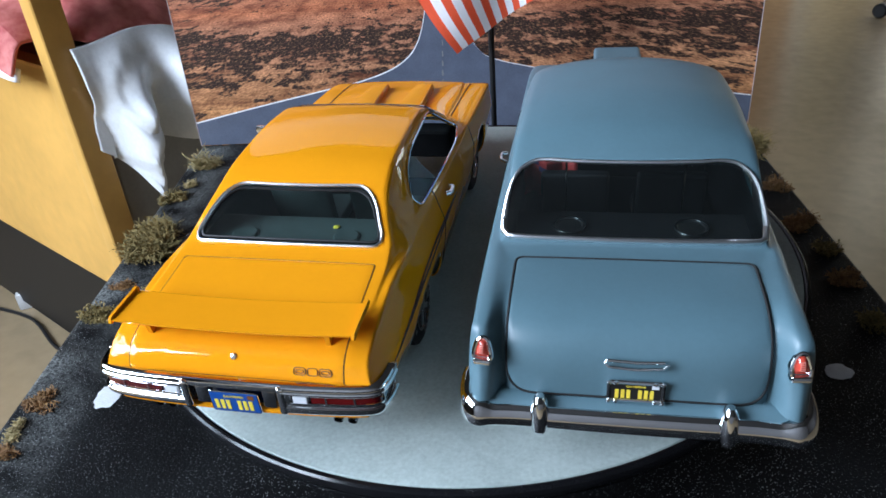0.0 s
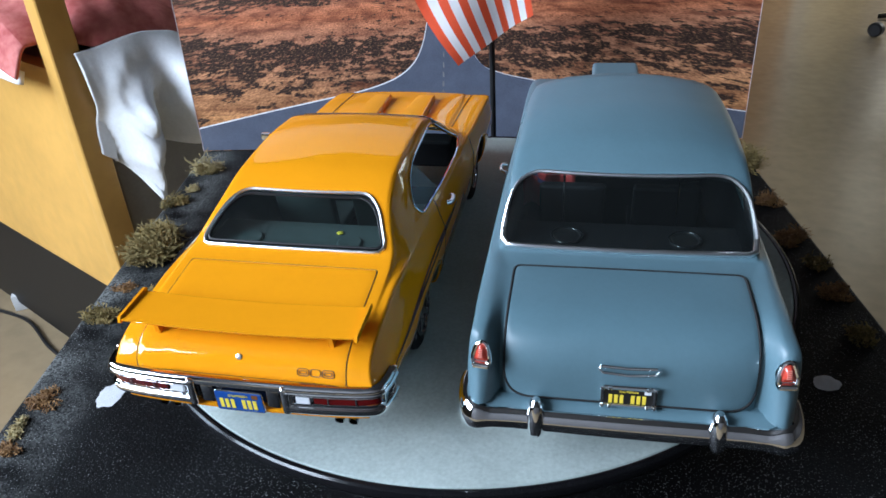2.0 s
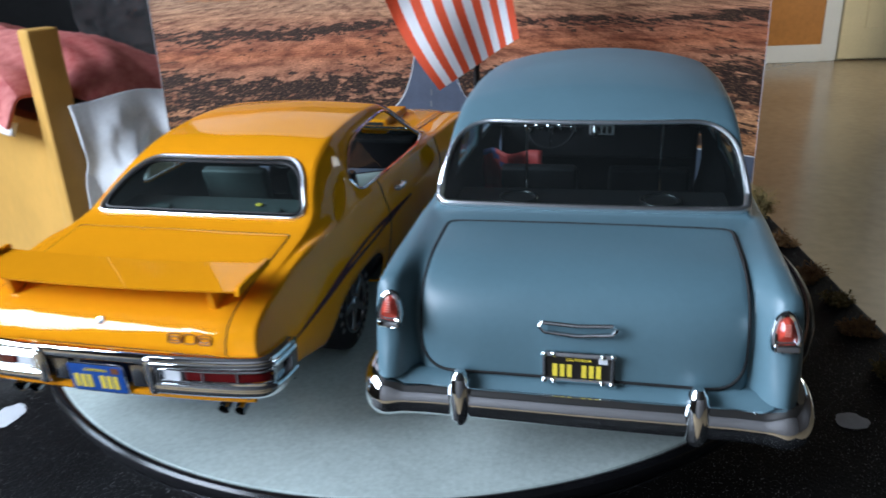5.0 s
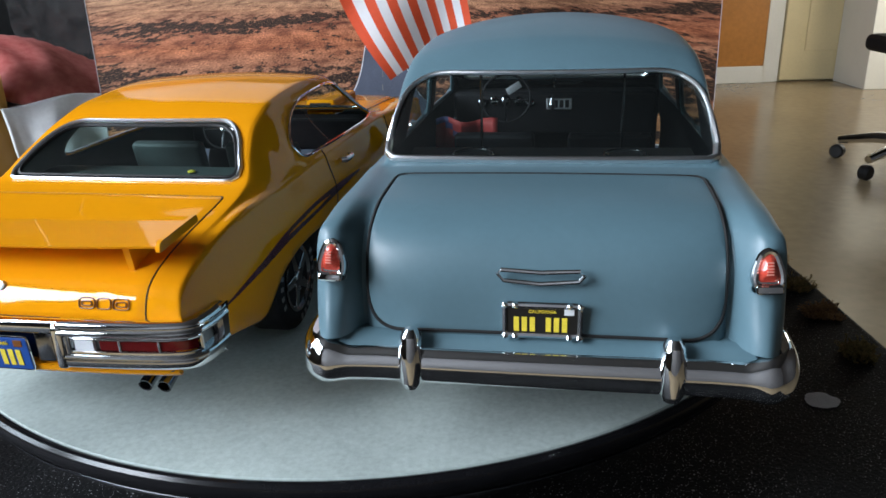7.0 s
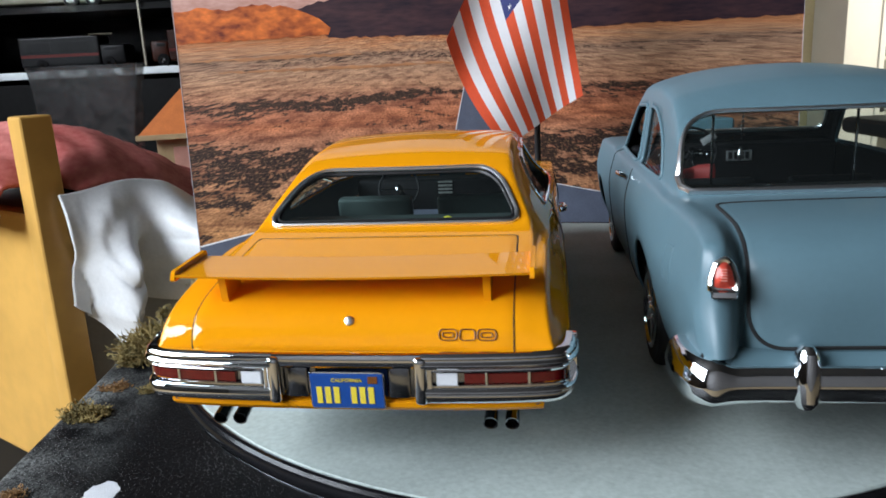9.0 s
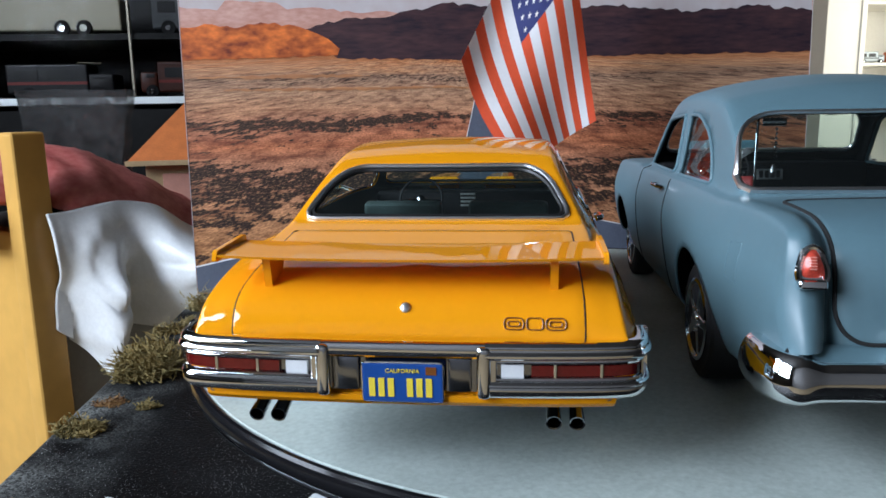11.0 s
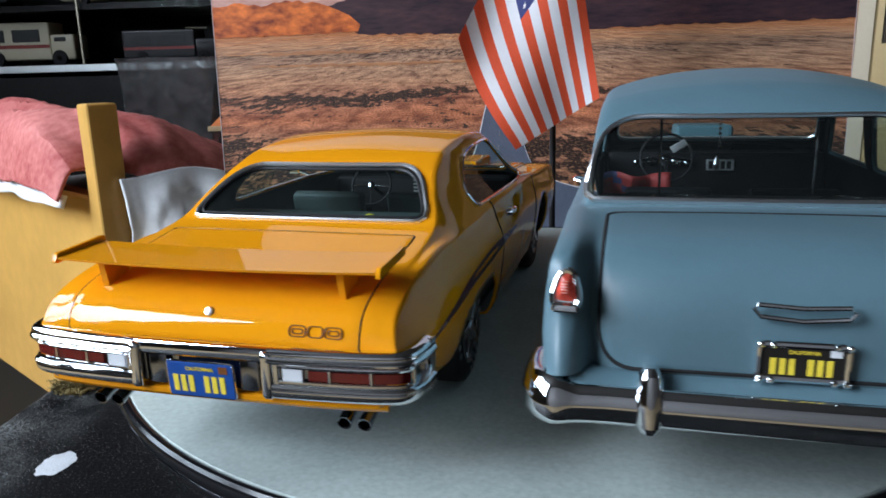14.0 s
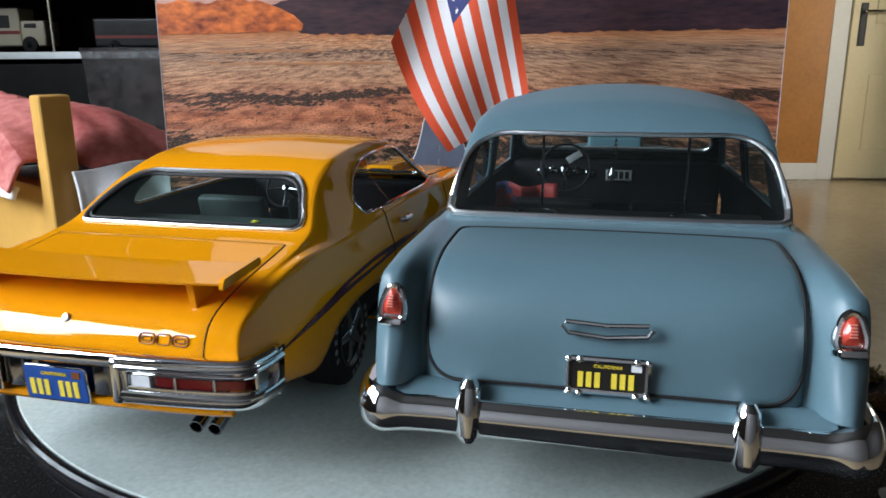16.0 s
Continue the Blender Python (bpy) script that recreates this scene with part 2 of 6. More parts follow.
class Shell:
    """The outer skin of a car, lofted through cross-sections."""

    def __init__(self, stations, step=1.7, shape=None, fine=5, crisp=False):
        rows, s = [], [0.0]
        for y, zr, wl, wm, zm, wb, zb, wr, zrl, zt, *soft in stations:
            k = soft[0] if soft else 0.0  # 1: the side runs up into the pillar with no shoulder
            shoulder = Vector((wb - 2.6 - 0.12 * (wb - wr), zb + 0.9 + 0.06 * (zrl - zb))).lerp(Vector((wb, zb)).lerp(Vector((wr, zrl)), 0.42), k)
            brow = [tuple(Vector((wb - 0.8, zb + 0.62)).lerp(Vector((wb, zb)).lerp(shoulder, 0.2), k))] if crisp else []
            bulge, edge = (0.34, [(wr - 1.7, zrl + 0.42 * (zt - zrl))]) if crisp else (0.45, [])
            half = [(wl - 8, zr), (wl, zr + 0.8), (wl + (wm - wl) * 0.75, zr + (zm - zr) * 0.45), (wm, zm), (wb + (wm - wb) * bulge, zm + (zb - zm) * 0.72), (wb, zb),
                    *brow, tuple(shoulder), (wr, zrl), *edge, (wr * 0.8, zt - (zt - zrl) * (0.38 if crisp else 0.52)), (wr * 0.42, zt - (zt - zrl) * 0.13), (wr * 0.14, zt - (zt - zrl) * 0.012), (0, zt)]
            half = smooth_values(half, fine)
            full = np.concatenate([half, (half * [-1, 1])[-2::-1]])
            rows.append(np.column_stack([full[:, 0], np.full(len(full), y), full[:, 1]]).ravel())
            if len(rows) > 1:
                k = len(full) // 2 * 3
                s.append(s[-1] + max(0.5, float(np.hypot(rows[-1][k + 1] - rows[-2][k + 1], rows[-1][k + 2] - rows[-2][k + 2]))))
        n = int(s[-1] / step)
        grid = pchip(s, rows, np.linspace(0, s[-1], n)).reshape(n, -1, 3)
        self.bm = bmesh.new()
        vs = [[self.bm.verts.new(shape(Vector(p)) if shape else p) for p in row] for row in grid]
        for a, b in zip(vs, vs[1:]):
            for i in range(len(a) - 1):
                self.bm.faces.new((a[i], a[i + 1], b[i + 1], b[i]))
        end = vs[0]
        if shape:  # the pieces that stand out behind the tail get their own flat closing faces
            end = [self.bm.verts.new((p[0], p[1] + 0.3, p[2])) for p in grid[0]]
            for i in range(len(end) - 1):
                self.bm.faces.new((vs[0][i + 1], vs[0][i], end[i], end[i + 1]))
        self.bm.faces.new(end[::-1])
        self.bm.faces.new(vs[-1])
        bmesh.ops.recalc_face_normals(self.bm, faces=self.bm.faces)
        self.bm.normal_update()
        self.tree = BVHTree.FromBMesh(self.bm)

    def on(self, view, p, off=0.0):
        """The place on the skin that a point of a view's plane falls on, and the normal."""
        d, u, v = view
        o = u * p[0] + v * p[1] - d * 400
        hit, normal, _, _ = self.tree.ray_cast(o, d)
        if hit is None:
            hit, normal, _, _ = self.tree.find_nearest(o + d * 400)
        if normal.dot(d) > 0:
            normal = -normal
        return hit + normal * off, normal

    def carve(self, view, outline, keep=lambda c: True):
        """Cuts an opening with a clean edge."""
        d, u, v = view
        gone = []
        for f in self.bm.faces:
            c = f.calc_center_median()
            if f.normal.dot(d) < 0.12 and keep(c) and len(f.verts) < 8 and inside((c.dot(u), c.dot(v)), outline):
                gone.append(f)
        bmesh.ops.delete(self.bm, geom=gone, context="FACES")
        for w in self.bm.verts:
            if keep(w.co) and any(len(e.link_faces) == 1 for e in w.link_edges):
                q = (w.co.dot(u), w.co.dot(v))
                n = nearest(q, outline)
                if (Vector(q) - n).length < 3.2:
                    p, _ = self.on(view, n)
                    if (p - w.co).length < 9:
                        w.co = p

    def line(self, view, pts, off=0.0, closed=False, step=1.2):
        """A path laid on the skin."""
        pts, out = [Vector(p) for p in pts], []
        for a, b in zip(pts, pts[1:] + (pts[:1] if closed else [])):
            k = max(1, int((b - a).length / step))
            out += [self.on(view, a.lerp(b, i / k), off)[0] for i in range(k)]
        if not closed:
            out.append(self.on(view, pts[-1], off)[0])
        return out

    def panel(self, view, outline, off=0.2, n=72, rings=(1.0, 0.985, 0.93, 0.8, 0.6, 0.4, 0.2), drop=0.5, rise=None):
        """A sheet that follows the skin, with a turned-down edge."""
        pts = resample(outline, n)
        c = sum(pts, Vector((0, 0))) / n
        bm = bmesh.new()
        loops = []
        for k, s in enumerate(rings):
            o = off if rise is None else off + rise * (1 - s**2)
            loops.append([bm.verts.new(self.on(view, c + (p - c) * s, o if k else off - drop * 0.2)[0]) for p in pts])
        loops.insert(0, [bm.verts.new(self.on(view, p, off - drop)[0]) for p in pts])
        for a, b in zip(loops, loops[1:]):
            for i in range(n):
                bm.faces.new((a[i], a[(i + 1) % n], b[(i + 1) % n], b[i]))
        mid = bm.verts.new(self.on(view, c, off if rise is None else off + rise)[0])
        for i in range(n):
            bm.faces.new((loops[-1][i], loops[-1][(i + 1) % n], mid))
        return bm


def cpart(name, bm, material, parent, label="", smooth=True):
    return part(name, moved(bm, Matrix.Scale(0.001, 4)), material, parent, label, smooth)


def shell_part(name, shell, materials, parent, thick=0.9):
    ob = cpart(name, shell.bm, materials, parent)
    so = ob.modifiers.new("thickness", "SOLIDIFY")
    so.thickness, so.offset, so.material_offset = thick * 0.001, -1, 1
    return ob


def circle(cx, cz, r, n=40):
    return [(cx + r * math.cos(2 * math.pi * i / n), cz + r * math.sin(2 * math.pi * i / n)) for i in range(n)]


# ---- materials ----
M = {
    "orange": mat("orange_paint", (0.79, 0.300, 0.005), 0.45, 0.0, vary=0.015, scale=90, coat=1.0, spec=0.0),
    "blue": mat("matte_blue_primer", (0.086, 0.152, 0.180), 0.40, vary=0.035, scale=70, bump=0.02, bump_scale=4000),
    "chrome": mat("chrome", (0.88, 0.89, 0.90), 0.045, 1.0, vary=0.02, scale=80),
    "satin_chrome": mat("satin_chrome", (0.92, 0.93, 0.94), 0.28, 1.0, vary=0.02, scale=80),
    "wheel_chrome": mat("wheel_chrome", (0.86, 0.87, 0.88), 0.14, 1.0, vary=0.03, scale=80),
    "dark_chrome": mat("dark_chrome", (0.35, 0.36, 0.38), 0.12, 1.0, vary=0.03, scale=80),
    "black_trim": mat("black_trim", (0.006, 0.006, 0.0065), 0.45, vary=0.2, scale=200),
    "gap": mat("panel_gap", (0.006, 0.006, 0.006), 0.8, vary=0.2, scale=200),
    "rubber": mat("tyre_rubber", (0.008, 0.008, 0.009), 0.75, vary=0.25, scale=300, bump=0.2, bump_scale=900),
    "interior": mat("black_interior", (0.006, 0.006, 0.007), 0.6, vary=0.2, scale=150, bump=0.15, bump_scale=1500, spec=0.2),
    "grey_lining": mat("grey_lining", (0.055, 0.07, 0.068), 0.6, vary=0.15, scale=150),
    "glass": glass_mat("car_glass", (0.74, 0.83, 0.82), 0.02, 0.17, 0.006),
    "tinted_glass": glass_mat("green_car_glass", (0.70, 0.82, 0.80), 0.02, 0.17, 0.006),
    "clear": glass_mat("clear_glass", (0.9, 0.93, 0.93)),
    "red_lens": mat("red_lens", (0.095, 0.005, 0.005), 0.08, vary=0.2, scale=300, coat=0.6),
    "red_lens_bright": mat("bright_red_lens", (0.46, 0.055, 0.034), 0.12, vary=0.3, scale=250, coat=0.6),
    "lens_glow": mat("pale_pink_lens", (0.62, 0.22, 0.17), 0.15, vary=0.2, scale=250, coat=0.6),
    "worn_white": mat("worn_white_letters", (0.26, 0.26, 0.25), 0.7, vary=0.3, scale=600),
    "white_lens": mat("white_lens", (0.72, 0.74, 0.76), 0.2, vary=0.05, scale=300, coat=0.5),
    "plate_blue": mat("blue_plate", (0.012, 0.07, 0.30), 0.35, vary=0.08, scale=300),
    "plate_black": mat("black_plate", (0.012, 0.011, 0.010), 0.4, vary=0.15, scale=300),
    "yellow": mat("yellow_print", (0.85, 0.66, 0.06), 0.45, vary=0.06, scale=400),
    "letters": mat("dark_bronze_print", (0.20, 0.065, 0.012), 0.4, vary=0.1, scale=400),
    "disc": mat("grey_felt_paper", (0.42, 0.485, 0.455), 0.85, vary=0.17, scale=26, bump=0.12, bump_scale=2200, fine=26),
    "rim": mat("black_gloss_plastic", (0.007, 0.007, 0.008), 0.16, vary=0.2, scale=120, spec=0.3),
    "wood": mat("varnished_pine", (0.60, 0.34, 0.085), 0.35, vary=0.10, scale=9, fine=5),
}


# ---- room ----
FLOOR, CEIL = -0.62, 1.95
X0, X1, Y0, Y1 = -2.1, 3.1, -2.2, 4.75
floor_mat = mat("worn_beige_vinyl", (0.28, 0.212, 0.125), 0.22, vary=0.14, scale=1.6, fine=18, bump=0.05, bump_scale=60)
wall_mat = mat("cream_wall_paint", (0.72, 0.64, 0.45), 0.7, vary=0.05, scale=3, fine=30, bump=0.1, bump_scale=200)
white_mat = mat("white_paint", (0.72, 0.70, 0.63), 0.45, vary=0.04, scale=6, fine=20)
# unseen side walls and ceiling, coloured dark to cut the light they bounce
brown_mat = mat("dark_wall_paint", (0.018, 0.013, 0.010), 0.6, vary=0.25, scale=3, fine=12)
ceil_mat = mat("grey_ceiling", (0.035, 0.034, 0.033), 0.8, vary=0.03, scale=4)


def structure(name, bm, material, label, smooth=False):
    return tagged(part(name, bm, material, None, label, smooth), kind="structure")


structure("floor", box(X0, X1, Y0, Y1, FLOOR - 0.05, FLOOR), floor_mat, "worn beige vinyl floor with a soft sheen")
structure("ceiling", box(X0, X1, Y0, Y1, CEIL, CEIL + 0.05), ceil_mat, "plain dark grey ceiling")
structure("wall_north", box(X0, X1, Y1, Y1 + 0.1, FLOOR, CEIL), wall_mat, "cream painted wall with a panelled door")


def wall_with_windows(name, at, spans, z0, z1, label):
    """A side wall with openings through it, all between the same heights."""
    edges = [Y0] + [v for span in spans for v in span] + [Y1]
    pieces = [box(at - 0.05, at + 0.05, p, q, FLOOR, CEIL) for p, q in zip(edges[::2], edges[1::2])]
    for p, q in spans:
        pieces += [box(at - 0.05, at + 0.05, p, q, FLOOR, z0), box(at - 0.05, at + 0.05, p, q, z1, CEIL)]
    return structure(name, join(pieces), brown_mat, label)


# unseen wall; its grey sets how bright the bumpers' reflections are
structure("wall_south", box(X0, X1, Y0 - 0.1, Y0, FLOOR, CEIL), mat("grey_wall_paint", (0.15, 0.148, 0.15), 0.7, vary=0.08, scale=3, fine=14), "plain grey wall")
wall_with_windows("wall_west", X0 - 0.05, [(-1.51, -0.17), (-0.02, 0.98)], 0.46, 1.88, "plain dark wall with two windows")
wall_with_windows("wall_east", X1 + 0.05, [(2.75, 4.45)], -0.15, 1.25, "plain dark wall with an added tall window")


def window_unit(name, m, w, h, label):
    root = empty(name, m, label, "window", kind="structure")
    for nm, b in (("window_frame", box(-w / 2, -w / 2 + 0.05, -0.03, 0.03, 0, h, 0.004)), ("window_frame", box(w / 2 - 0.05, w / 2, -0.03, 0.03, 0, h, 0.004)),
                  ("window_frame", box(-w / 2 + 0.05, w / 2 - 0.05, -0.03, 0.03, 0, 0.05, 0.004)), ("window_frame", box(-w / 2 + 0.05, w / 2 - 0.05, -0.03, 0.03, h - 0.05, h, 0.004)),
                  ("mullion", box(-0.025, 0.025, -0.025, 0.025, 0.05, h - 0.05, 0.004))):
        part(nm, b, white_mat, root)
    for x0, x1 in ((-w / 2 + 0.05, -0.025), (0.025, w / 2 - 0.05)):
        part("pane", box(x0, x1, -0.003, 0.003, 0.05, h - 0.05), M["clear"], root).visible_shadow = False
    return root


window_unit("window_1", pose(X0 - 0.05, -0.84, 0.46, 0, 0, 90), 1.34, 1.42, "large white framed window letting in daylight")
window_unit("window_3", pose(X0 - 0.05, 0.48, 0.46, 0, 0, 90), 1.0, 1.42, "tall white framed window letting in daylight")
# unseen window, added to go with the side lamp
window_unit("window_2", pose(X1 + 0.05, 3.6, -0.15, 0, 0, 90), 1.7, 1.4, "unseen white framed window added in the side wall")

door_paint = mat("cream_door_paint", (0.70, 0.58, 0.33), 0.4, vary=0.05, scale=5, fine=20)
ochre = mat("ochre_wood_panel", (0.42, 0.17, 0.035), 0.4, vary=0.15, scale=4, fine=12)


def door_unit():
    root = empty("door_1", pose(2.55, Y1, FLOOR), "cream panelled interior door, closed, with a dark handle plate", "door", kind="structure")
    part("door_leaf", box(-0.45, 0.45, -0.035, -0.003, 0.01, 2.02, 0.004), door_paint, root)
    for z0, z1 in ((0.18, 0.62), (0.9, 1.85)):
        part("panel", box(-0.32, 0.32, -0.042, -0.03, z0, z1, 0.005), door_paint, root)
    plate = part("handle_plate", box(-0.41, -0.37, -0.041, -0.033, 0.78, 1.02, 0.003), M["black_trim"], root, "dark handle plate")
    part("door_handle", tube([(-0.39, -0.04, 0.97), (-0.39, -0.075, 0.97), (-0.28, -0.08, 0.97)], 0.009), M["dark_chrome"], plate)
    for x0, x1, z0, z1 in ((-0.55, -0.455, 0, 2.12), (0.455, 0.55, 0, 2.12), (-0.455, 0.455, 2.03, 2.12)):
        part("door_frame", box(x0, x1, -0.02, -0.002, z0, z1, 0.003), white_mat, root)
    return root


door_unit()
structure("wall_panel", box(1.15, 1.995, Y1 - 0.03, Y1 - 0.003, FLOOR + 0.1, CEIL, 0.003), ochre, "ochre varnished wood wall panel")
structure("baseboard", box(X0, 1.995, Y1 - 0.04, Y1 - 0.003, FLOOR, FLOOR + 0.1, 0.004), white_mat, "cream painted baseboard")

# ---- diorama board, turntable and backdrop ----
BZ = -0.0526


def dusted_board():
    """Black paint with bright grit, and grey dust strewn along the near-side edge."""
    m = bpy.data.materials.new("dusted_black_board")
    m.use_nodes = True
    nt = m.node_tree
    N, L = nt.nodes, nt.links
    b = N["Principled BSDF"]
    b.inputs["Roughness"].default_value, b.inputs["Specular IOR Level"].default_value = 0.6, 0.1
    tc, sep = N.new("ShaderNodeTexCoord"), N.new("ShaderNodeSeparateXYZ")
    L.new(tc.outputs["Object"], sep.inputs[0])

    def noise_of(scale, detail):
        n = N.new("ShaderNodeTexNoise")
        n.inputs["Scale"].default_value, n.inputs["Detail"].default_value = scale, detail
        L.new(tc.outputs["Object"], n.inputs["Vector"])
        return n.outputs[0]

    def ramp(fac, a, c, p0, p1):
        r = N.new("ShaderNodeValToRGB")
        r.color_ramp.elements[0].position, r.color_ramp.elements[1].position = p0, p1
        r.color_ramp.elements[0].color, r.color_ramp.elements[1].color = (*a, 1), (*c, 1)
        L.new(fac, r.inputs[0])
        return r.outputs[0]

    def op(kind, a, c):
        n = N.new("ShaderNodeMath")
        n.operation = kind
        for i, v in enumerate((a, c)):
            if isinstance(v, float):
                n.inputs[i].default_value = v
            else:
                L.new(v, n.inputs[i])
        return n.outputs[0]

    def mix(fac, a, c):
        n = N.new("ShaderNodeMix")
        n.data_type = "RGBA"
        L.new(fac, n.inputs[0])
        L.new(a, n.inputs[6])
        n.inputs[7].default_value = (*c, 1)
        return n.outputs[2]

    base = ramp(noise_of(18.0, 4), (0.002, 0.002, 0.0023), (0.007, 0.0075, 0.008), 0.4, 0.68)
    grit = ramp(noise_of(1350.0, 2), (0, 0, 0), (1, 1, 1), 0.655, 0.685)
    grit2 = ramp(noise_of(14.0, 3), (0.25, 0.25, 0.25), (1, 1, 1), 0.40, 0.60)
    c = mix(op("MULTIPLY", grit, grit2), base, (0.52, 0.54, 0.54))
    edge = op("MULTIPLY", op("MAXIMUM", op("SUBTRACT", -0.152, sep.outputs[0]), 0.0), 22.0)
    cloud = op("MULTIPLY", ramp(noise_of(38.0, 5), (0, 0, 0), (1, 1, 1), 0.36, 0.66), op("ADD", ramp(noise_of(900.0, 3), (0, 0, 0), (1, 1, 1), 0.4, 0.62), 0.12))
    c = mix(op("MINIMUM", op("MULTIPLY", edge, cloud), 1.0), c, (0.20, 0.21, 0.20))
    L.new(c, b.inputs["Base Color"])
    bn = N.new("ShaderNodeBump")
    bn.inputs["Strength"].default_value, bn.inputs["Distance"].default_value = 0.5, 0.0008
    L.new(noise_of(700.0, 4), bn.inputs["Height"])
    L.new(bn.outputs[0], b.inputs["Normal"])
    return m


board_mat = dusted_board()
board = part("diorama_board", box(-0.2, 0.268, 0.06, 0.672, BZ - 0.012, BZ, 0.002), board_mat)
tagged(board, "black painted diorama board with grey dusted edges", "board")
stand_mat = mat("dark_stained_stand", (0.03, 0.025, 0.02), 0.5, vary=0.2, scale=12)
stand = empty("low_table", pose(0.034, 0.37, FLOOR), "dark low table under the diorama board", "table")
part("tabletop", box(-0.16, 0.16, -0.24, 0.24, 0.525, BZ - 0.012 - FLOOR, 0.003), stand_mat, stand)
for sx in (-1, 1):
    for sy in (-1, 1):
        part("leg", box(sx * 0.14 - 0.015, sx * 0.14 + 0.015, sy * 0.22 - 0.015, sy * 0.22 + 0.015, 0, 0.525, 0.003), stand_mat, stand)

tt = empty("turntable", pose(0.0406, 0.3789, BZ), "round display turntable with a grey top and glossy black rim", "turntable")
H = -BZ
part("base", lathe([(0.105, 0), (0.105, 0.028), (0.1, 0.034)], 64), M["rim"], tt)
part("rim", lathe([(0.12, H - 0.014), (0.152, H - 0.0136), (0.1575, H - 0.012), (0.1606, H - 0.0096), (0.1620, H - 0.0078), (0.1622, H - 0.0068), (0.1634, H - 0.0056), (0.1643, H - 0.0038), (0.1645, H - 0.0022), (0.1641, H - 0.0007), (0.1633, H + 0.0001), (0.1623, H + 0.0003), (0.1614, H - 0.0001), (0.161, H - 0.0015)], 160), M["rim"], tt)
part("rim_line", lathe([(0.1612, H - 0.0068), (0.1626, H - 0.0071), (0.1626, H - 0.0075), (0.1612, H - 0.0078)], 160), M["dark_chrome"], tt, "thin bright line round the rim")
part("top", lathe([(0.1605, H - 0.0045), (0.161, H - 0.0006), (0.1606, H), (0.0001, H)], 160), M["disc"], tt, "grey felt-like paper top")


# ---- orange muscle car ----
def make_wheel(parent, x, y, r, width, rim_r, spokes, rim_mat, letters=False):
    """A wheel whose outer side faces away from the car's middle."""
    s = 1 if x > 0 else -1
    w = empty("wheel", pose(x * 0.001, y * 0.001, r * 0.001), "", "")
    w.parent = parent
    h = width / 2
    prof = [(rim_r, -h), (r - 2.0, -h), (r - 0.5, -h + 0.9), (r, -h + 2.4), (r, h - 2.4), (r - 0.5, h - 0.9), (r - 2.0, h), (rim_r + 1.2, h + 0.2), (rim_r, h - 0.2)]
    cpart("tyre", lathe(prof, 56, "X"), M["rubber"], w)
    d = h * s
    rim = cpart("rim", lathe([(rim_r * 0.98, -d * 0.9), (rim_r, d * 0.9), (rim_r * 1.03, d * 1.03), (rim_r * 0.95, d * 1.05), (rim_r * 0.9, d * 0.94), (rim_r * 0.85, d * 0.8), (0.01, d * 0.78)], 48, "X"), rim_mat, w)
    cpart("lip", lathe([(rim_r * 1.0, d * 0.95), (rim_r * 1.04, d * 1.06), (rim_r * 0.96, d * 1.1), (rim_r * 0.86, d * 0.95), (rim_r * 0.84, d * 0.9)], 48, "X"), rim_mat, rim)
    cpart("hub_cap", lathe([(2.8, d * 0.6), (2.8, d * 1.0), (2.2, d * 1.12), (0.01, d * 1.15)], 24, "X"), rim_mat, rim)
    for i in range(5):
        a = 2 * math.pi * (i + 0.5) / 5 + 0.3
        cpart("wheel_nut", moved(lathe([(0.55, 0), (0.55, d * 0.14), (0.3, d * 0.17)], 6, "X"), pose(d * 0.95, 3.9 * math.cos(a), 3.9 * math.sin(a))), rim_mat, rim)
    for i in range(spokes):
        a = 2 * math.pi * i / spokes + 0.3
        b = box(-1.0, 1.0, -1.7, 1.7, 2.0, rim_r * 0.9, 0.6, 3)
        for v in b.verts:
            v.co.y *= 1.25 - 0.05 * v.co.z
        m = pose(d * 0.92, 0, 0) @ Matrix.Rotation(a, 4, "X")
        cpart("spoke", moved(b, m), rim_mat, rim)
    if letters:
        for i in range(26):
            a = 2 * math.pi * i / 26
            if i % 13 < 9:
                b = box(-0.08, 0.08, -0.75, 0.75, rim_r + 2.3, rim_r + 4.2, 0.0)
                cpart("raised_mark", moved(b, pose(d + 0.22 * s, 0, 0) @ Matrix.Rotation(a, 4, "X")), M["worn_white"], w)
    return w


def steering_wheel(parent, x, y, z, r):
    m = pose(x, y, z, 65, 0, 0)
    ring = cpart("steering_wheel", moved(tube([(r * math.cos(k * 0.19635), r * math.sin(k * 0.19635), 0) for k in range(32)], 0.55, 8, True), m), M["interior"], parent)
    for a in (-0.1, math.pi + 0.1, -math.pi / 2):
        cpart("spoke", moved(tube([(0, 0, -0.6), (r * math.cos(a), r * math.sin(a), 0)], 0.45, 6), m), M["dark_chrome"], ring)
    cpart("hub", moved(lathe([(1.6, -1.2), (1.6, 0.2), (0.8, 0.5)], 16), m), M["dark_chrome"], ring)
    cpart("column", tube([m @ Vector((0, 0, -0.6)), (x, y + 14, z - 7)], 0.9, 8), M["interior"], ring)
    return ring


def seat(parent, x, y, z, w, d, h, material, label="", lean=12):
    """A car seat with cushion and raked backrest."""
    s = cpart("seat", moved(box(-w / 2, w / 2, 0, d, 0, 6, 2.0, 3), pose(x, y, z)), material, parent, label)
    cpart("backrest", moved(box(-w / 2, w / 2, -5, 0, 0, h, 2.2, 3), pose(x, y + 2, z + 2, lean, 0, 0)), material, s)
    return s


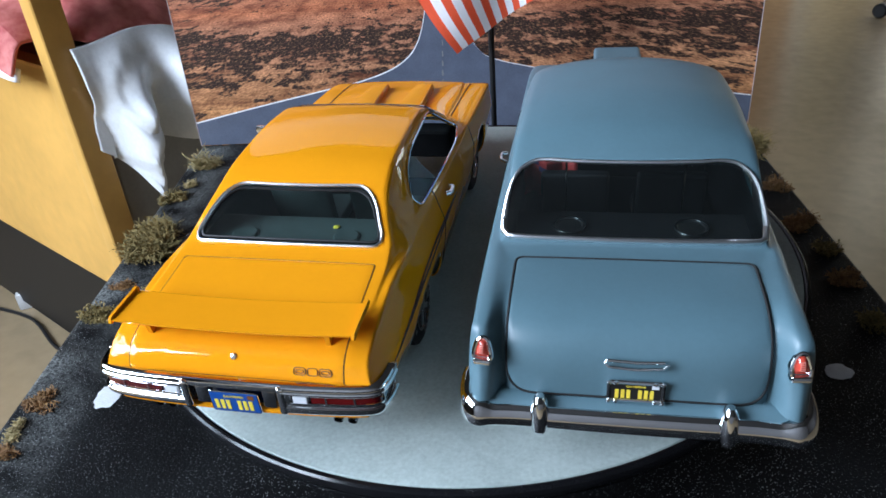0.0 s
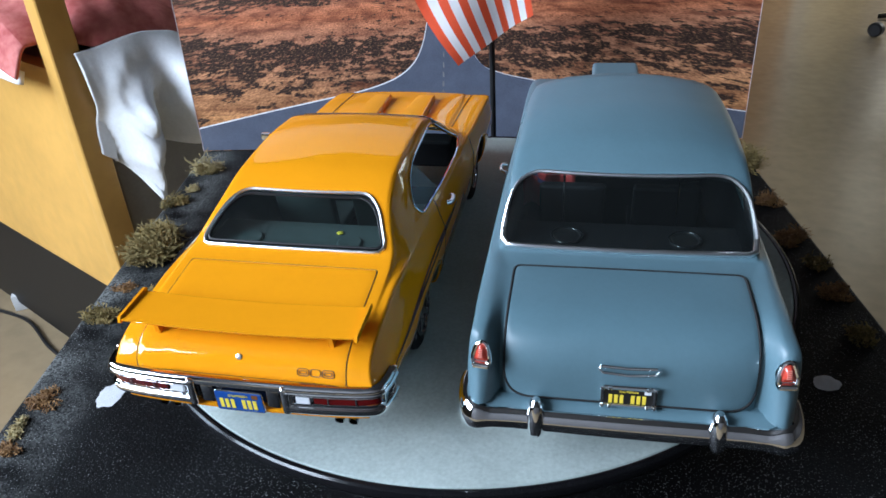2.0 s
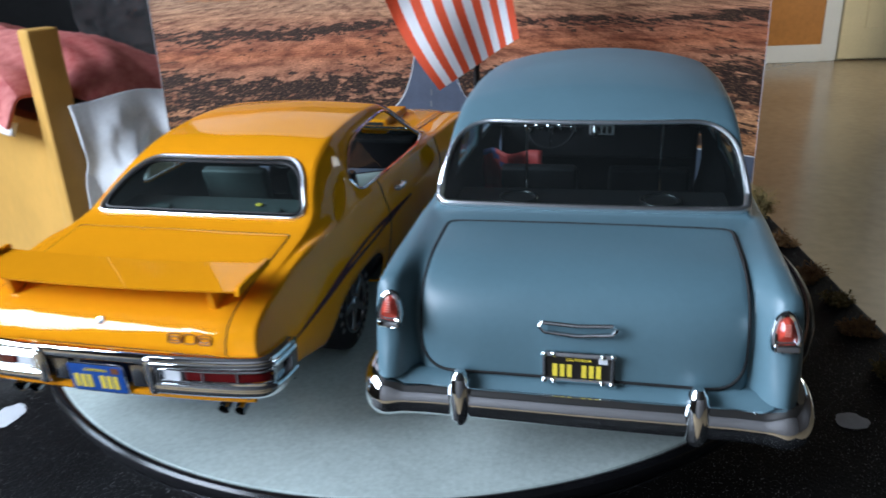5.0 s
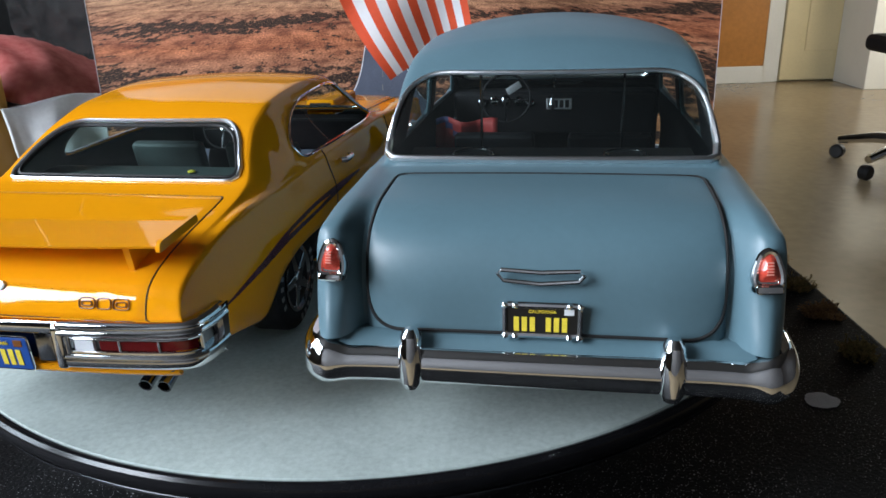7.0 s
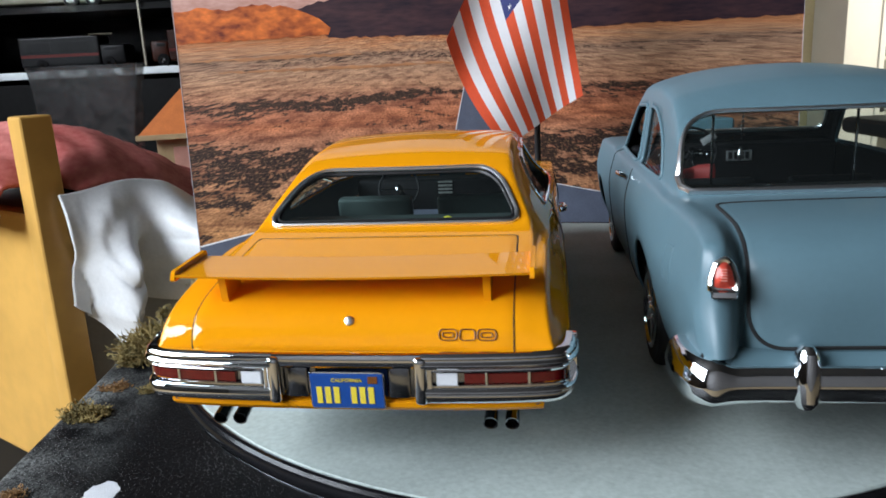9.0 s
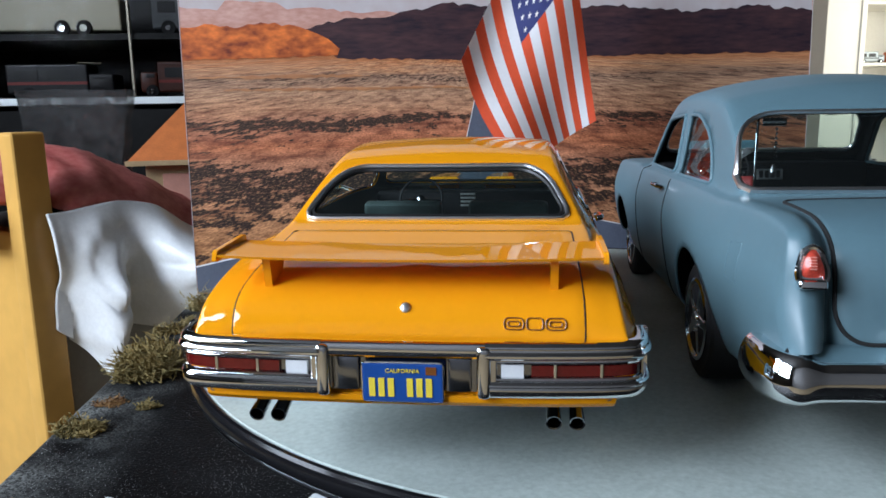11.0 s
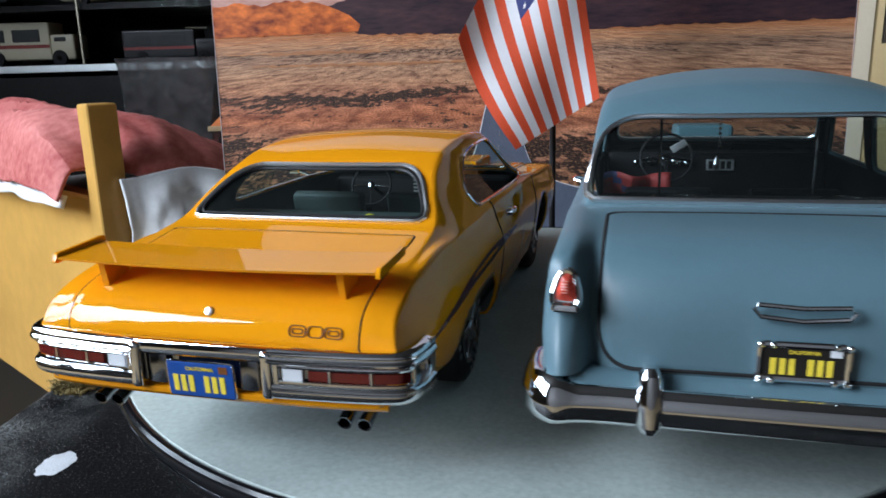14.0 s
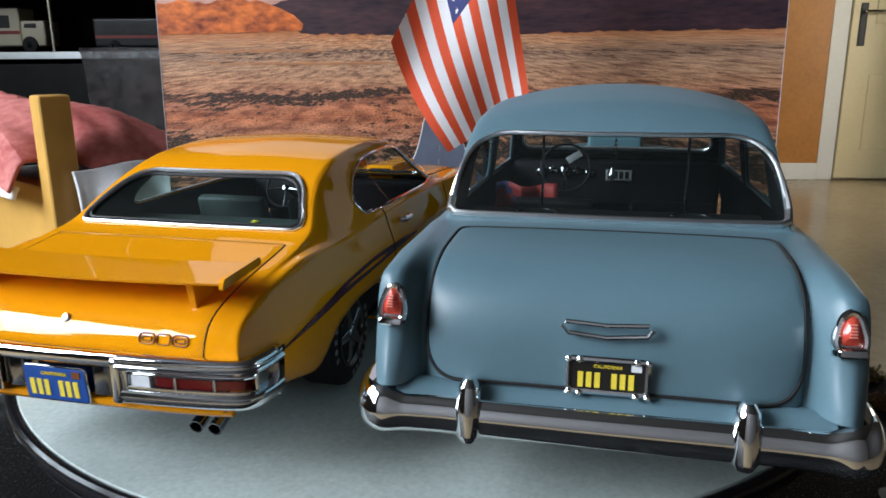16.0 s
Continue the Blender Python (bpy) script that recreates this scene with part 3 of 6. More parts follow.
def flat_text(body, size, x, z, material, parent, name, y, depth=0.12):
    """Raised lettering with the built-in font that faces back."""
    cu = bpy.data.curves.new(name, "FONT")
    cu.body, cu.size, cu.align_x, cu.align_y, cu.extrude, cu.resolution_u = body, size, "CENTER", "CENTER", depth, 2
    tmp = bpy.data.objects.new(name, cu)
    me = bpy.data.meshes.new_from_object(tmp)
    bpy.data.objects.remove(tmp)
    bm = bmesh.new()
    bm.from_mesh(me)
    bpy.data.meshes.remove(me)
    moved(bm, pose(x, y, z, 90, 0, 0))
    return cpart(name, bm, material, parent, smooth=False)


def licence_plate(parent, x, y, z, w, h, tilt, ground, frame=None):
    p = cpart("licence_plate", moved(box(-w / 2, w / 2, -0.35, 0.35, -h / 2, h / 2, 0.3), pose(x, y, z, tilt, 0, 0)), ground, parent)
    m = pose(x * 0.001, y * 0.001, z * 0.001, tilt, 0, 0)
    q = 0.42 if frame is None else 0.38
    k = [cpart("plate_mark", box(-q * w + i * q * 0.281 * w, -q * w + (i + 0.66) * q * 0.281 * w, -0.5, -0.3, -0.36 * h, 0.12 * h, 0.05), M["yellow"], p) for i in (0, 1, 2, 4, 5, 6)]
    k.append(flat_text("CALIFORNIA", h * 0.145, 0, 0.31 * h, M["yellow"], p, "state_name", -0.42))
    k.append(cpart("sticker", box(0.29 * w, 0.42 * w, -0.48, -0.3, 0.22 * h, 0.42 * h), M["letters"] if frame is None else M["white_lens"], p))
    for o in k:
        o.matrix_basis = m
    rim = cpart("plate_frame", tube([(v.x, 0, v.y) for v in rounded([(-w / 2, -h / 2), (w / 2, -h / 2), (w / 2, h / 2), (-w / 2, h / 2)], 1.0)], 0.32 if frame is None else 0.75, 8, True), M["chrome"], p)
    rim.matrix_basis = m
    if frame is not None:
        for sx in (-1, 1):
            for fx in (0.36, 0.5):
                for fz in (-0.53, 0.53):
                    b = cpart("frame_bolt", moved(lathe([(0.75, 0), (0.7, -0.5), (0.3, -0.8)], 12), pose(sx * fx * w, -0.5, fz * h, -90, 0, 0)), M["chrome"], p)
                    b.matrix_basis = m
    return p


def build_gto():
    car = empty("model_muscle_car", pose(-0.0412, 0.2368, 0, 0, 0, -10), "glossy orange die-cast model muscle car with a rear wing", "model car")
    body = Shell([
        (0.0, 23, 42, 47, 26, 47, 27, 38, 27.2, 27.5),
        (0.6, 23, 44, 50.2, 30, 49.4, 37, 41, 38, 38),
        (1.6, 22.8, 45, 51.0, 31, 48.8, 39.9, 41.6, 41.5, 41.6),
        (4.2, 22.6, 46, 52.0, 33, 48.2, 43.6, 42.2, 45.0, 45.3),
        (9.4, 22, 46.5, 52.8, 34, 48.0, 46.3, 42.8, 47.5, 47.9),
        (25, 20, 47, 53.6, 36, 48.0, 49.6, 43.4, 50.9, 51.1),
        (47, 15, 47.5, 54, 37, 48.2, 51.8, 43.6, 53.9, 54.2),
        (58, 13, 47.5, 54, 37.5, 48.4, 51.8, 42.6, 56.0, 56.4, 0.7),
        (70, 12, 47.5, 54, 38, 48.6, 51.4, 39.4, 63.0, 64.0, 1.0),
        (83, 12, 47.5, 54, 38, 48.6, 51.4, 36.8, 69.3, 70.6, 1.0),
        (100, 12, 47.5, 53.8, 38, 48.8, 51.6, 36.2, 73.2, 75.4, 0.9),
        (130, 12, 47.5, 53.5, 38, 50.0, 52.2, 36.4, 74.6, 77.6, 0.5),
        (155, 12, 47.5, 53.2, 38, 50.6, 52.2, 36.0, 73.4, 76.4, 0.3),
        (166, 12, 47.5, 53, 38, 51.0, 52.0, 35.4, 71.0, 73.4, 0.2),
        (182, 12, 47.5, 53, 38, 51, 51.6, 38.5, 61.5, 64.0),
        (198, 12, 47.5, 53, 38, 51, 50.8, 42.0, 52.4, 53.8),
        (206, 12, 47.5, 53, 37, 51, 50.2, 38, 51.4, 52.6),
        (240, 13, 47.5, 53, 36, 51, 48.2, 38, 49.4, 50.8),
        (268, 15, 46, 52.5, 34, 50.6, 46.0, 36, 47.0, 48.4),
        (280, 18, 42, 50.5, 32, 49.4, 43.4, 34, 44.4, 45.8),
        (286, 22, 38, 47, 30, 46, 38.6, 30, 39.6, 40.6)], step=1.5, fine=7, crisp=True)
    rear_window = rounded([(-40.4, 56.4), (40.4, 56.4), (32.2, 70.2), (-32.2, 70.2)], [4, 4, 8, 8])
    side = rounded([(95.5, 54.4), (188, 53.2), (166, 69.8), (154, 72.0), (120, 71.6), (104, 67.5), (93, 60.5)], [5, 2, 6, 8, 12, 8, 5])
    screen = rounded([(-40.5, 54.6), (40.5, 54.6), (34.0, 71.0), (-34.0, 71.0)], 4)
    trim = {}
    for nm, view, out, keep in (("rear", REAR, rear_window, lambda c: c.y < 110), ("front", FRONT, screen, lambda c: c.y > 150),
                                ("right", RIGHT, side, lambda c: c.x > 22), ("left", LEFT, side, lambda c: c.x < -22)):
        trim[nm] = body.line(view, resample(out, 90), 0.15, True, 4)
        body.carve(view, out, keep)
    for view, keep in ((RIGHT, lambda c: c.x > 30 and c.z < 50), (LEFT, lambda c: c.x < -30 and c.z < 50)):
        body.carve(view, rounded([(45, -4), (45, 20), (53, 29.5), (70, 32.5), (92, 32), (104, 24), (106, -4)], 7), keep)
        body.carve(view, circle(221, 18, 20.5), keep)
    shell = shell_part("body", body, [M["orange"], M["grey_lining"]], car)
    # seams, lid, glass and trim
    back = slanted(38)
    v = back[2]

    def flat(x, y, z):
        p = Vector((x, y, z))
        return (x, p.dot(v))
    lid = [flat(-40, 0.8, 37.4), flat(40, 0.8, 37.4), flat(39.4, 49.5, 54.1), flat(-39.4, 49.5, 54.1)]
    cpart("trunk_lid", body.panel(back, rounded(lid, 1.2), 0.28, 120, drop=0.8), M["orange"], car)
    cpart("seam", tube(body.line(back, rounded(lid, 1.2), 0.0, True), 0.22, 6, True), M["gap"], car)
    for view, s in ((RIGHT, 1), (LEFT, -1)):
        cpart("seam", tube(body.line(view, [(112, 53.5), (110, 44), (108, 30), (109, 14)], 0.0), 0.3, 6), M["gap"], car)
        cpart("seam", tube(body.line(view, [(192, 51.5), (195, 40), (194, 14)], 0.0), 0.3, 6), M["gap"], car)
        cpart("quarter_glass", body.panel(view, rounded([(95.8, 54.6), (125, 54.2), (117, 70.6), (104.4, 67.2), (93.5, 60.4)], [5, 1, 3, 8, 5]), -0.5, 48, drop=0.3), M["tinted_glass"], car)
        cpart("window_trim", tube(trim["right" if s > 0 else "left"], 0.55, 8, True), M["chrome"], car)
        h = cpart("door_handle", tube([(s * 52.6, 121, 47.6), (s * 54.2, 121.5, 47.8), (s * 54.6, 124, 47.8), (s * 54.2, 128, 47.8), (s * 52.6, 128.6, 47.6)], 1.15, 10), M["chrome"], car)
    cpart("rear_glass", body.panel(REAR, rear_window, -0.5, 72, drop=0.3), M["tinted_glass"], car)
    cpart("windscreen", body.panel(FRONT, screen, -0.5, 72, drop=0.3), M["tinted_glass"], car)
    cpart("window_trim", tube(trim["rear"], 0.75, 8, True), M["satin_chrome"], car, "chrome rear window trim")
    cpart("window_seal", tube(body.line(REAR, rounded([(-39.0, 57.3), (39.0, 57.3), (31.2, 69.4), (-31.2, 69.4)], [4, 4, 8, 8]), -0.3, True, 2), 0.7, 6, True), M["black_trim"], car)
    cpart("window_trim", tube(trim["front"], 0.7, 8, True), M["chrome"], car)
    # wing
    prof = [(0, 0), (6, 0.2), (13, 0.4), (18, 0.5), (18.6, 0.15), (13, -0.35), (6, -0.5), (0.2, -0.6)]
    wing = bmesh.new()
    rings = []
    for i in range(25):
        x = -44 + 88 * i / 24
        rise = 0.9 * (abs(x) / 44) ** 2
        back_y = 2.6 + 1.2 * (abs(x) / 44) ** 2
        rings.append([wing.verts.new((x, back_y + a, 55.5 + rise * 0.6 + b)) for a, b in prof])
    for a, b in zip(rings, rings[1:]):
        for i in range(len(prof)):
            wing.faces.new((a[i], a[(i + 1) % len(prof)], b[(i + 1) % len(prof)], b[i]))
    wing.faces.new(rings[0])
    wing.faces.new(rings[-1])
    w = cpart("rear_wing", wing, M["orange"], car, "orange rear wing on two posts")
    for s in (-1, 1):
        cpart("end_plate", moved(prism(rounded([(3.2, 54.4), (4.2, 57.0), (22.6, 58.0), (23.0, 55.8)], 1.0), 1.1), pose(s * 44.4 + 0.55, 0, 0, 0, 0, 90)), M["orange"], w)
        cpart("wing_post", moved(prism(rounded([(8.6, 46.3), (16.0, 48.2), (18.5, 56.0), (7.0, 55.6)], 0.6), 1.8), pose(s * 33.4 + 0.9, 0, 0, 0, 0, 90)), M["orange"], w)
    # bumper
    path = [(-53.8, 12.5, 0), (-53.5, 8, 0), (-52.6, 3.5, 0), (-50.5, 0.6, 0), (-45, -0.9, 0), (-25, -2.4, 0), (0, -2.8, 0), (25, -2.4, 0), (45, -0.9, 0), (50.5, 0.6, 0), (52.6, 3.5, 0), (53.5, 8, 0), (53.8, 12.5, 0)]
    path = [Vector(p) for p in smooth_values(path, 14)]
    top = [(-1.5, 38.3), (-0.4, 38.25), (0.1, 38.0), (0.42, 37.5), (0.55, 36.8), (0.55, 35.9), (0.4, 35.1), (0.0, 34.6), (-0.6, 34.4), (-1.5, 34.4)]
    pod = [(-1.5, 38.5), (-0.2, 38.45), (0.5, 38.2), (0.95, 37.75), (1.12, 37.25), (1.05, 36.85), (1.15, 36.5), (1.5, 36.2), (1.72, 35.75), (1.7, 35.3), (1.4, 34.9), (0.8, 34.55), (0.2, 34.4), (-1.5, 34.4)]
    low = [(-1.5, 29.6), (0.5, 29.6), (1.1, 29.45), (1.45, 29.1), (1.5, 28.7), (1.25, 28.4), (1.3, 28.05), (1.35, 27.5), (1.15, 26.8), (0.7, 26.1), (0.1, 25.6), (-0.6, 25.4), (-1.5, 25.4)]
    bump = cpart("bumper", sweep(path, top), M["chrome"], car, "chrome rear bumper that frames the lamps")
    mids = [p for p in path if abs(p.x) > 17.5]
    for s in (-1, 1):
        half = [p for p in mids if p.x * s > 0]
        cpart("upper_bar", sweep([p for p in half if abs(p.x) > 18.2], pod), M["chrome"], bump)
        cpart("lower_bar", sweep(half, low), M["chrome"], bump)
        cpart("lamp_recess", sweep(half, [(-1.6, 34.4), (-0.7, 34.4), (-0.7, 29.6), (-1.6, 29.6)]), M["dark_chrome"], bump)
        red = [p for p in half if 27 < abs(p.x) < 52]
        cpart("tail_lamp", sweep(red, [(-0.8, 33.4), (0.1, 33.2), (0.1, 30.8), (-0.8, 30.6)]), M["red_lens"], bump, "dark red lens")
        wht = [p for p in half if 21.5 < abs(p.x) < 27.5]
        cpart("reversing_lamp", sweep(wht, [(-0.8, 33.6), (0.25, 33.4), (0.25, 30.6), (-0.8, 30.4)]), M["white_lens"], bump, "white lens")
        cpart("lamp_surround", tube([p + Vector((0, -0.1, z)) for p, z in [(q, 34.0) for q in half if 20 < abs(q.x) < 52.5][::s] + [(q, 30.1) for q in half if 20 < abs(q.x) < 52.5][::-s]], 0.5, 6, True), M["chrome"], bump)
        cpart("bumper_guard", moved(box(-1.6, 1.6, -1.8, 2, 25.6, 37.6, 1.45, 5), pose(s * 18.0, -2.4, 0)), M["chrome"], bump)
        cpart("lamp_bezel", moved(box(-1.2, 1.2, -0.9, 2, 27.0, 35.0, 0.6, 3), pose(s * 19.6, -2.3, 0, 0, 0, s * 3)), M["chrome"], bump)
        tip = max(half, key=lambda p: p.y)
        cpart("end_cap", moved(prism(rounded([(-1.2, 25.6), (1.0, 26.4), (2.2, 34.8), (2.6, 38.2), (-1.2, 38.4)], 0.7), 1.7), pose(tip.x + (0.95 if s > 0 else 0.75), tip.y - 1.2, 0, 0, 0, 90)), M["chrome"], bump)
        for dx in (34.0, 43.0):
            q = min(half, key=lambda p: abs(abs(p.x) - dx))
            cpart("lens_divider", moved(box(-0.3, 0.3, -0.35, 0.6, 30.4, 33.6, 0.1), pose(q.x, q.y, 0)), M["chrome"], bump)
        cpart("inner_bar", moved(box(-2.6, 2.6, -0.6, 2, 26.6, 34.4, 0.6), pose(s * 12.6, -1.6, 0)), M["dark_chrome"], bump)
    cpart("plate_recess", box(-17, 17, -0.6, 1.2, 26, 34.6, 0.3), M["dark_chrome"], bump)
    cpart("valance", sweep([p + Vector((0, 0.8, 0)) for p in path if abs(p.x) < 47], [(-1.5, 25.6), (0.4, 25.6), (0.2, 24.2), (-1.0, 23.0), (-2.5, 23.0)]), M["orange"], car)
    licence_plate(car, 0, -3.0, 29.0, 18, 9.2, 4, M["plate_blue"])
    cpart("trunk_lock", moved(lathe([(1.25, -0.6), (1.25, 0.3), (1.0, 0.62), (0.5, 0.75), (0.01, 0.78)], 20), pose(0, 3.3, 44.3, 62, 0, 0)), M["satin_chrome"], car)
    # model badge drawn as plain outlined shapes
    for k, (x, ww, e) in enumerate(((24.4, 4.3, 1.15), (29.0, 3.6, 0.9), (33.6, 4.4, 1.15))):
        for q in (1.0, 0.62) if k != 1 else (1.0,):
            hx, hz = ww / 2 * q, 1.15 * (q if q == 1 else 0.42)
            out = rounded([(x - hx, 41.45 - hz), (x + hx, 41.45 - hz), (x + hx, 41.45 + hz), (x - hx, 41.45 + hz)], e * (1 if q == 1 else 0.5))
            cpart("badge", tube(body.line(REAR, out, 0.42, True, 0.5), 0.16, 6, True), M["letters"], car, "dark outlined badge shape" if not k else "")
    for s in (-1, 1):
        for dx in (-2.65, 2.65):
            m = pose(s * 35.2 + 0.95 + dx, 18, 20.6, 104, 0, 0)
            ex = cpart("exhaust_tip", moved(lathe([(0.01, 0), (1.7, 0.2), (1.7, 10), (1.9, 13.6), (1.86, 14), (1.55, 13.9), (1.45, 9), (0.01, 8.8)], 18), m), M["dark_chrome"], car)
            cpart("exhaust_bore", moved(lathe([(1.43, 9.4), (1.36, 9.6), (0.01, 9.5)], 14), m), M["gap"], ex)
    for x in (-41.5, 41.5):
        make_wheel(car, x, 75.5, 17.8, 14, 11.0, 5, M["dark_chrome"], True)
        make_wheel(car, x, 221, 18.6, 13, 11, 5, M["dark_chrome"])
    # cabin
    cpart("cabin_floor", box(-44, 44, 58, 200, 13, 16, 0.5), M["interior"], car)
    cpart("parcel_shelf", box(-40, 40, 56, 84, 53.0, 54.2, 0.3), M["grey_lining"], car)
    cpart("gold_chip", moved(lathe([(0.01, -0.3), (1.3, -0.1), (1.4, 0.2), (0.5, 0.6), (0.01, 0.65)], 14), pose(15.4, 75.6, 54.6)), M["yellow"], car, "tiny gold chip on the parcel shelf")
    cpart("dashboard", box(-43, 43, 184, 198, 36, 51, 2.5, 3), M["interior"], car)
    seat(car, 0, 88, 22, 76, 30, 30, M["grey_lining"], "black rear bench")
    for s in (-1, 1):
        seat(car, s * 20, 130, 20, 30, 30, 33, M["grey_lining"])
        cpart("speaker", moved(lathe([(5.5, 0), (5.5, 0.5), (4.8, 0.9), (0.01, 0.7)], 24), pose(s * 22, 68, 54.2)), M["grey_lining"], car)
    steering_wheel(car, -20, 172, 49, 9.4)
    # pale mirror, and four thin pale bars stacked on the dashboard
    cpart("mirror", box(-5.5, 5.5, 168, 169.2, 66.8, 69.0, 0.5), M["worn_white"], car)
    for k in range(4):
        cpart("dashboard_bar", box(-3.4, 3.4, 183.2, 184.4, 44.0 + 1.7 * k, 44.9 + 1.7 * k, 0.2), M["worn_white"], car)
    for s in (-1,):
        mir = cpart("door_mirror", moved(box(-2.6, 2.6, -1.2, 1.6, -2.0, 2.0, 1.0, 3), pose(s * 60.0, 175, 55.5)), M["chrome"], car)
        cpart("mirror_arm", tube([(s * 50.5, 178, 51.5), (s * 58, 175.5, 54.5)], 0.8, 8), M["chrome"], mir)
    # hood scoops
    for s in (-1, 1):
        scoop = box(-7.5, 7.5, 0, 44, -3, 4.6, 2.0, 3)
        for v_ in scoop.verts:
            v_.co.x *= 1 - 0.006 * v_.co.y
            v_.co.z += 0.03 * v_.co.y if v_.co.z > 0 else 0
        cpart("hood_scoop", moved(scoop, pose(s * 14, 210, 50.6, -4, 0, 0)), M["orange"], car)
        cpart("scoop_mouth", moved(box(-5.5, 5.5, -0.35, 1, 0.4, 3.2, 0.4), pose(s * 14, 210, 50.6, -4, 0, 0)), M["gap"], car)
    cpart("seam", tube(body.line(TOP, [(-39, 206), (-39, 274)], 0.0), 0.3, 6), M["gap"], car)
    cpart("seam", tube(body.line(TOP, [(39, 206), (39, 274)], 0.0), 0.3, 6), M["gap"], car)
    # side stripe
    stripe = mat("violet_stripe", (0.10, 0.035, 0.05), 0.25, vary=0.25, scale=300, coat=0.7)
    for view in (RIGHT, LEFT):
        up = smooth_values([(14, 35.6), (40, 38.6), (62, 40.8), (86, 41.6), (112, 41.0), (140, 39.4)], 6)
        dn = smooth_values([(140, 38.6), (112, 38.2), (86, 38.0), (62, 37.6), (40, 36.4), (14, 35.2)], 6)
        b = bmesh.new()
        for a0, a1, c0, c1 in zip(up[:-1], up[1:], dn[::-1][:-1], dn[::-1][1:]):
            b.faces.new([b.verts.new(body.on(view, p, 0.12)[0]) for p in (a0, a1, c1, c0)])
        bmesh.ops.remove_doubles(b, verts=b.verts, dist=0.01)
        cpart("side_stripe", b, stripe, car)
    return car


build_gto()


# ---- blue sedan ----
def build_sedan():
    car = empty("model_sedan", pose(0.0918, 0.2190, 0, 0, 0, -8.7), "matte grey-blue die-cast model fifties two-door sedan", "model car")

    across = [0, 26, 36, 39.5, 41.2, 43.2, 45.4, 48, 50.6, 53, 57]
    depth = [[0], [0.2], [1.4], [2.6], [4.6], [1.6], [-0.6], [-1.1], [0.2], [2.8], [6]]

    def fender(p):
        # the rear wings stand beside the trunk as rounded pillars, with a groove between
        far = min(1, max(0, 1 - p.y / 40))
        low = min(1, max(0, (50 - p.z) / 15))
        flare = max(0, 1 - ((abs(p.x) - 47.6) / 6.0) ** 2) * 3.8 * low * low * (3 - 2 * low)
        return Vector((p.x, p.y + (float(pchip(across, depth, [min(56.9, abs(p.x))])[0][0]) - flare) * far * far, p.z))

    body = Shell([
        (0.0, 32, 48, 51.2, 34, 51.0, 35.4, 40, 36.0, 36.0),
        (0.6, 31.5, 49.5, 52.0, 41, 51.6, 47, 40, 45, 45),
        (1.6, 31, 49.8, 52.4, 43, 51.2, 55, 40, 50.5, 50.5),
        (4, 30, 50, 52.6, 45, 50.6, 60, 40, 55.5, 55.8),
        (9, 27, 49.6, 52.9, 46, 50.0, 61.4, 40, 59.4, 59.8),
        (20, 22, 48, 53.2, 46, 49.8, 62.4, 40, 62.2, 62.8),
        (38, 18, 47, 53.6, 46, 50, 62.2, 41, 62.8, 63.5),
        (49, 17, 47, 53.6, 46, 50.4, 62.0, 44.6, 62.8, 63.7),
        (61, 16, 47, 53.6, 46, 50.6, 61.4, 44.6, 72.6, 75.2),
        (75, 16, 47, 53.6, 46, 50.6, 61.4, 44.0, 83.4, 88.2),
        (90, 16, 47, 53.6, 46, 50.6, 61.4, 43.2, 88.8, 94.8),
        (120, 16, 47, 53.6, 46, 50.6, 61.0, 42.4, 91.0, 98.2),
        (150, 16, 47, 53.4, 46, 50.4, 60.6, 41.4, 90.2, 97.6),
        (166, 16, 47, 53.2, 46, 50.2, 60.4, 40.6, 87.6, 94.4),
        (180, 16, 47, 53, 46, 50, 60.2, 42.4, 77.0, 81.5),
        (192, 16, 47, 53, 46, 50, 60.0, 44, 64.4, 67.4),
        (200, 17, 47, 53, 45, 49.6, 61.0, 36, 63.0, 65.6),
        (240, 18, 47, 53, 45, 49.6, 60.0, 36, 61.4, 64.6),
        (266, 20, 46, 52, 44, 48.4, 57.5, 34, 58.6, 61.6),
        (275, 24, 42, 46, 42, 43, 50.0, 30, 51.5, 53.5),
        (277, 27, 34, 40, 38, 38, 43.0, 26, 44.0, 45.0)], step=1.5, shape=fender, fine=9)
    rear_window = rounded([(-46.6, 64.4), (46.6, 64.4), (42.6, 85.6), (-42.6, 85.6)], [3.5, 3.5, 13, 13])
    quarter = rounded([(81.5, 63.6), (127, 62.8), (124, 84.6), (110, 84.8), (90, 77.5)], [3, 1.5, 2, 8, 9])
    door_win = rounded([(135, 62.8), (186, 62.4), (168, 82.4), (134, 84.6)], [1.5, 2, 5, 2])
    screen = rounded([(-41.5, 67.6), (41.5, 67.6), (38.4, 85.2), (-38.4, 85.2)], [5, 5, 8, 8])
    trim = {}
    for nm, view, out, keep in (("rear", REAR, rear_window, lambda c: c.y < 112), ("front", FRONT, screen, lambda c: c.y > 150),
                                ("quarter", RIGHT, quarter, lambda c: c.x > 22), ("quarter_l", LEFT, quarter, lambda c: c.x < -22),
                                ("door", RIGHT, door_win, lambda c: c.x > 22), ("door_l", LEFT, door_win, lambda c: c.x < -22)):
        trim[nm] = body.line(view, resample(out, 90), 0.15, True, 4)
        body.carve(view, out, keep)
    for view, keep in ((RIGHT, lambda c: c.x > 30 and c.z < 55), (LEFT, lambda c: c.x < -30 and c.z < 55)):
        body.carve(view, rounded([(50, -4), (50, 22), (58, 31), (68, 38), (80, 42.6), (92, 42), (102, 36), (108, 24), (108, -4)], 7), keep)
        body.carve(view, circle(238, 20, 22), keep)
    shell_part("body", body, [M["blue"], M["interior"]], car)
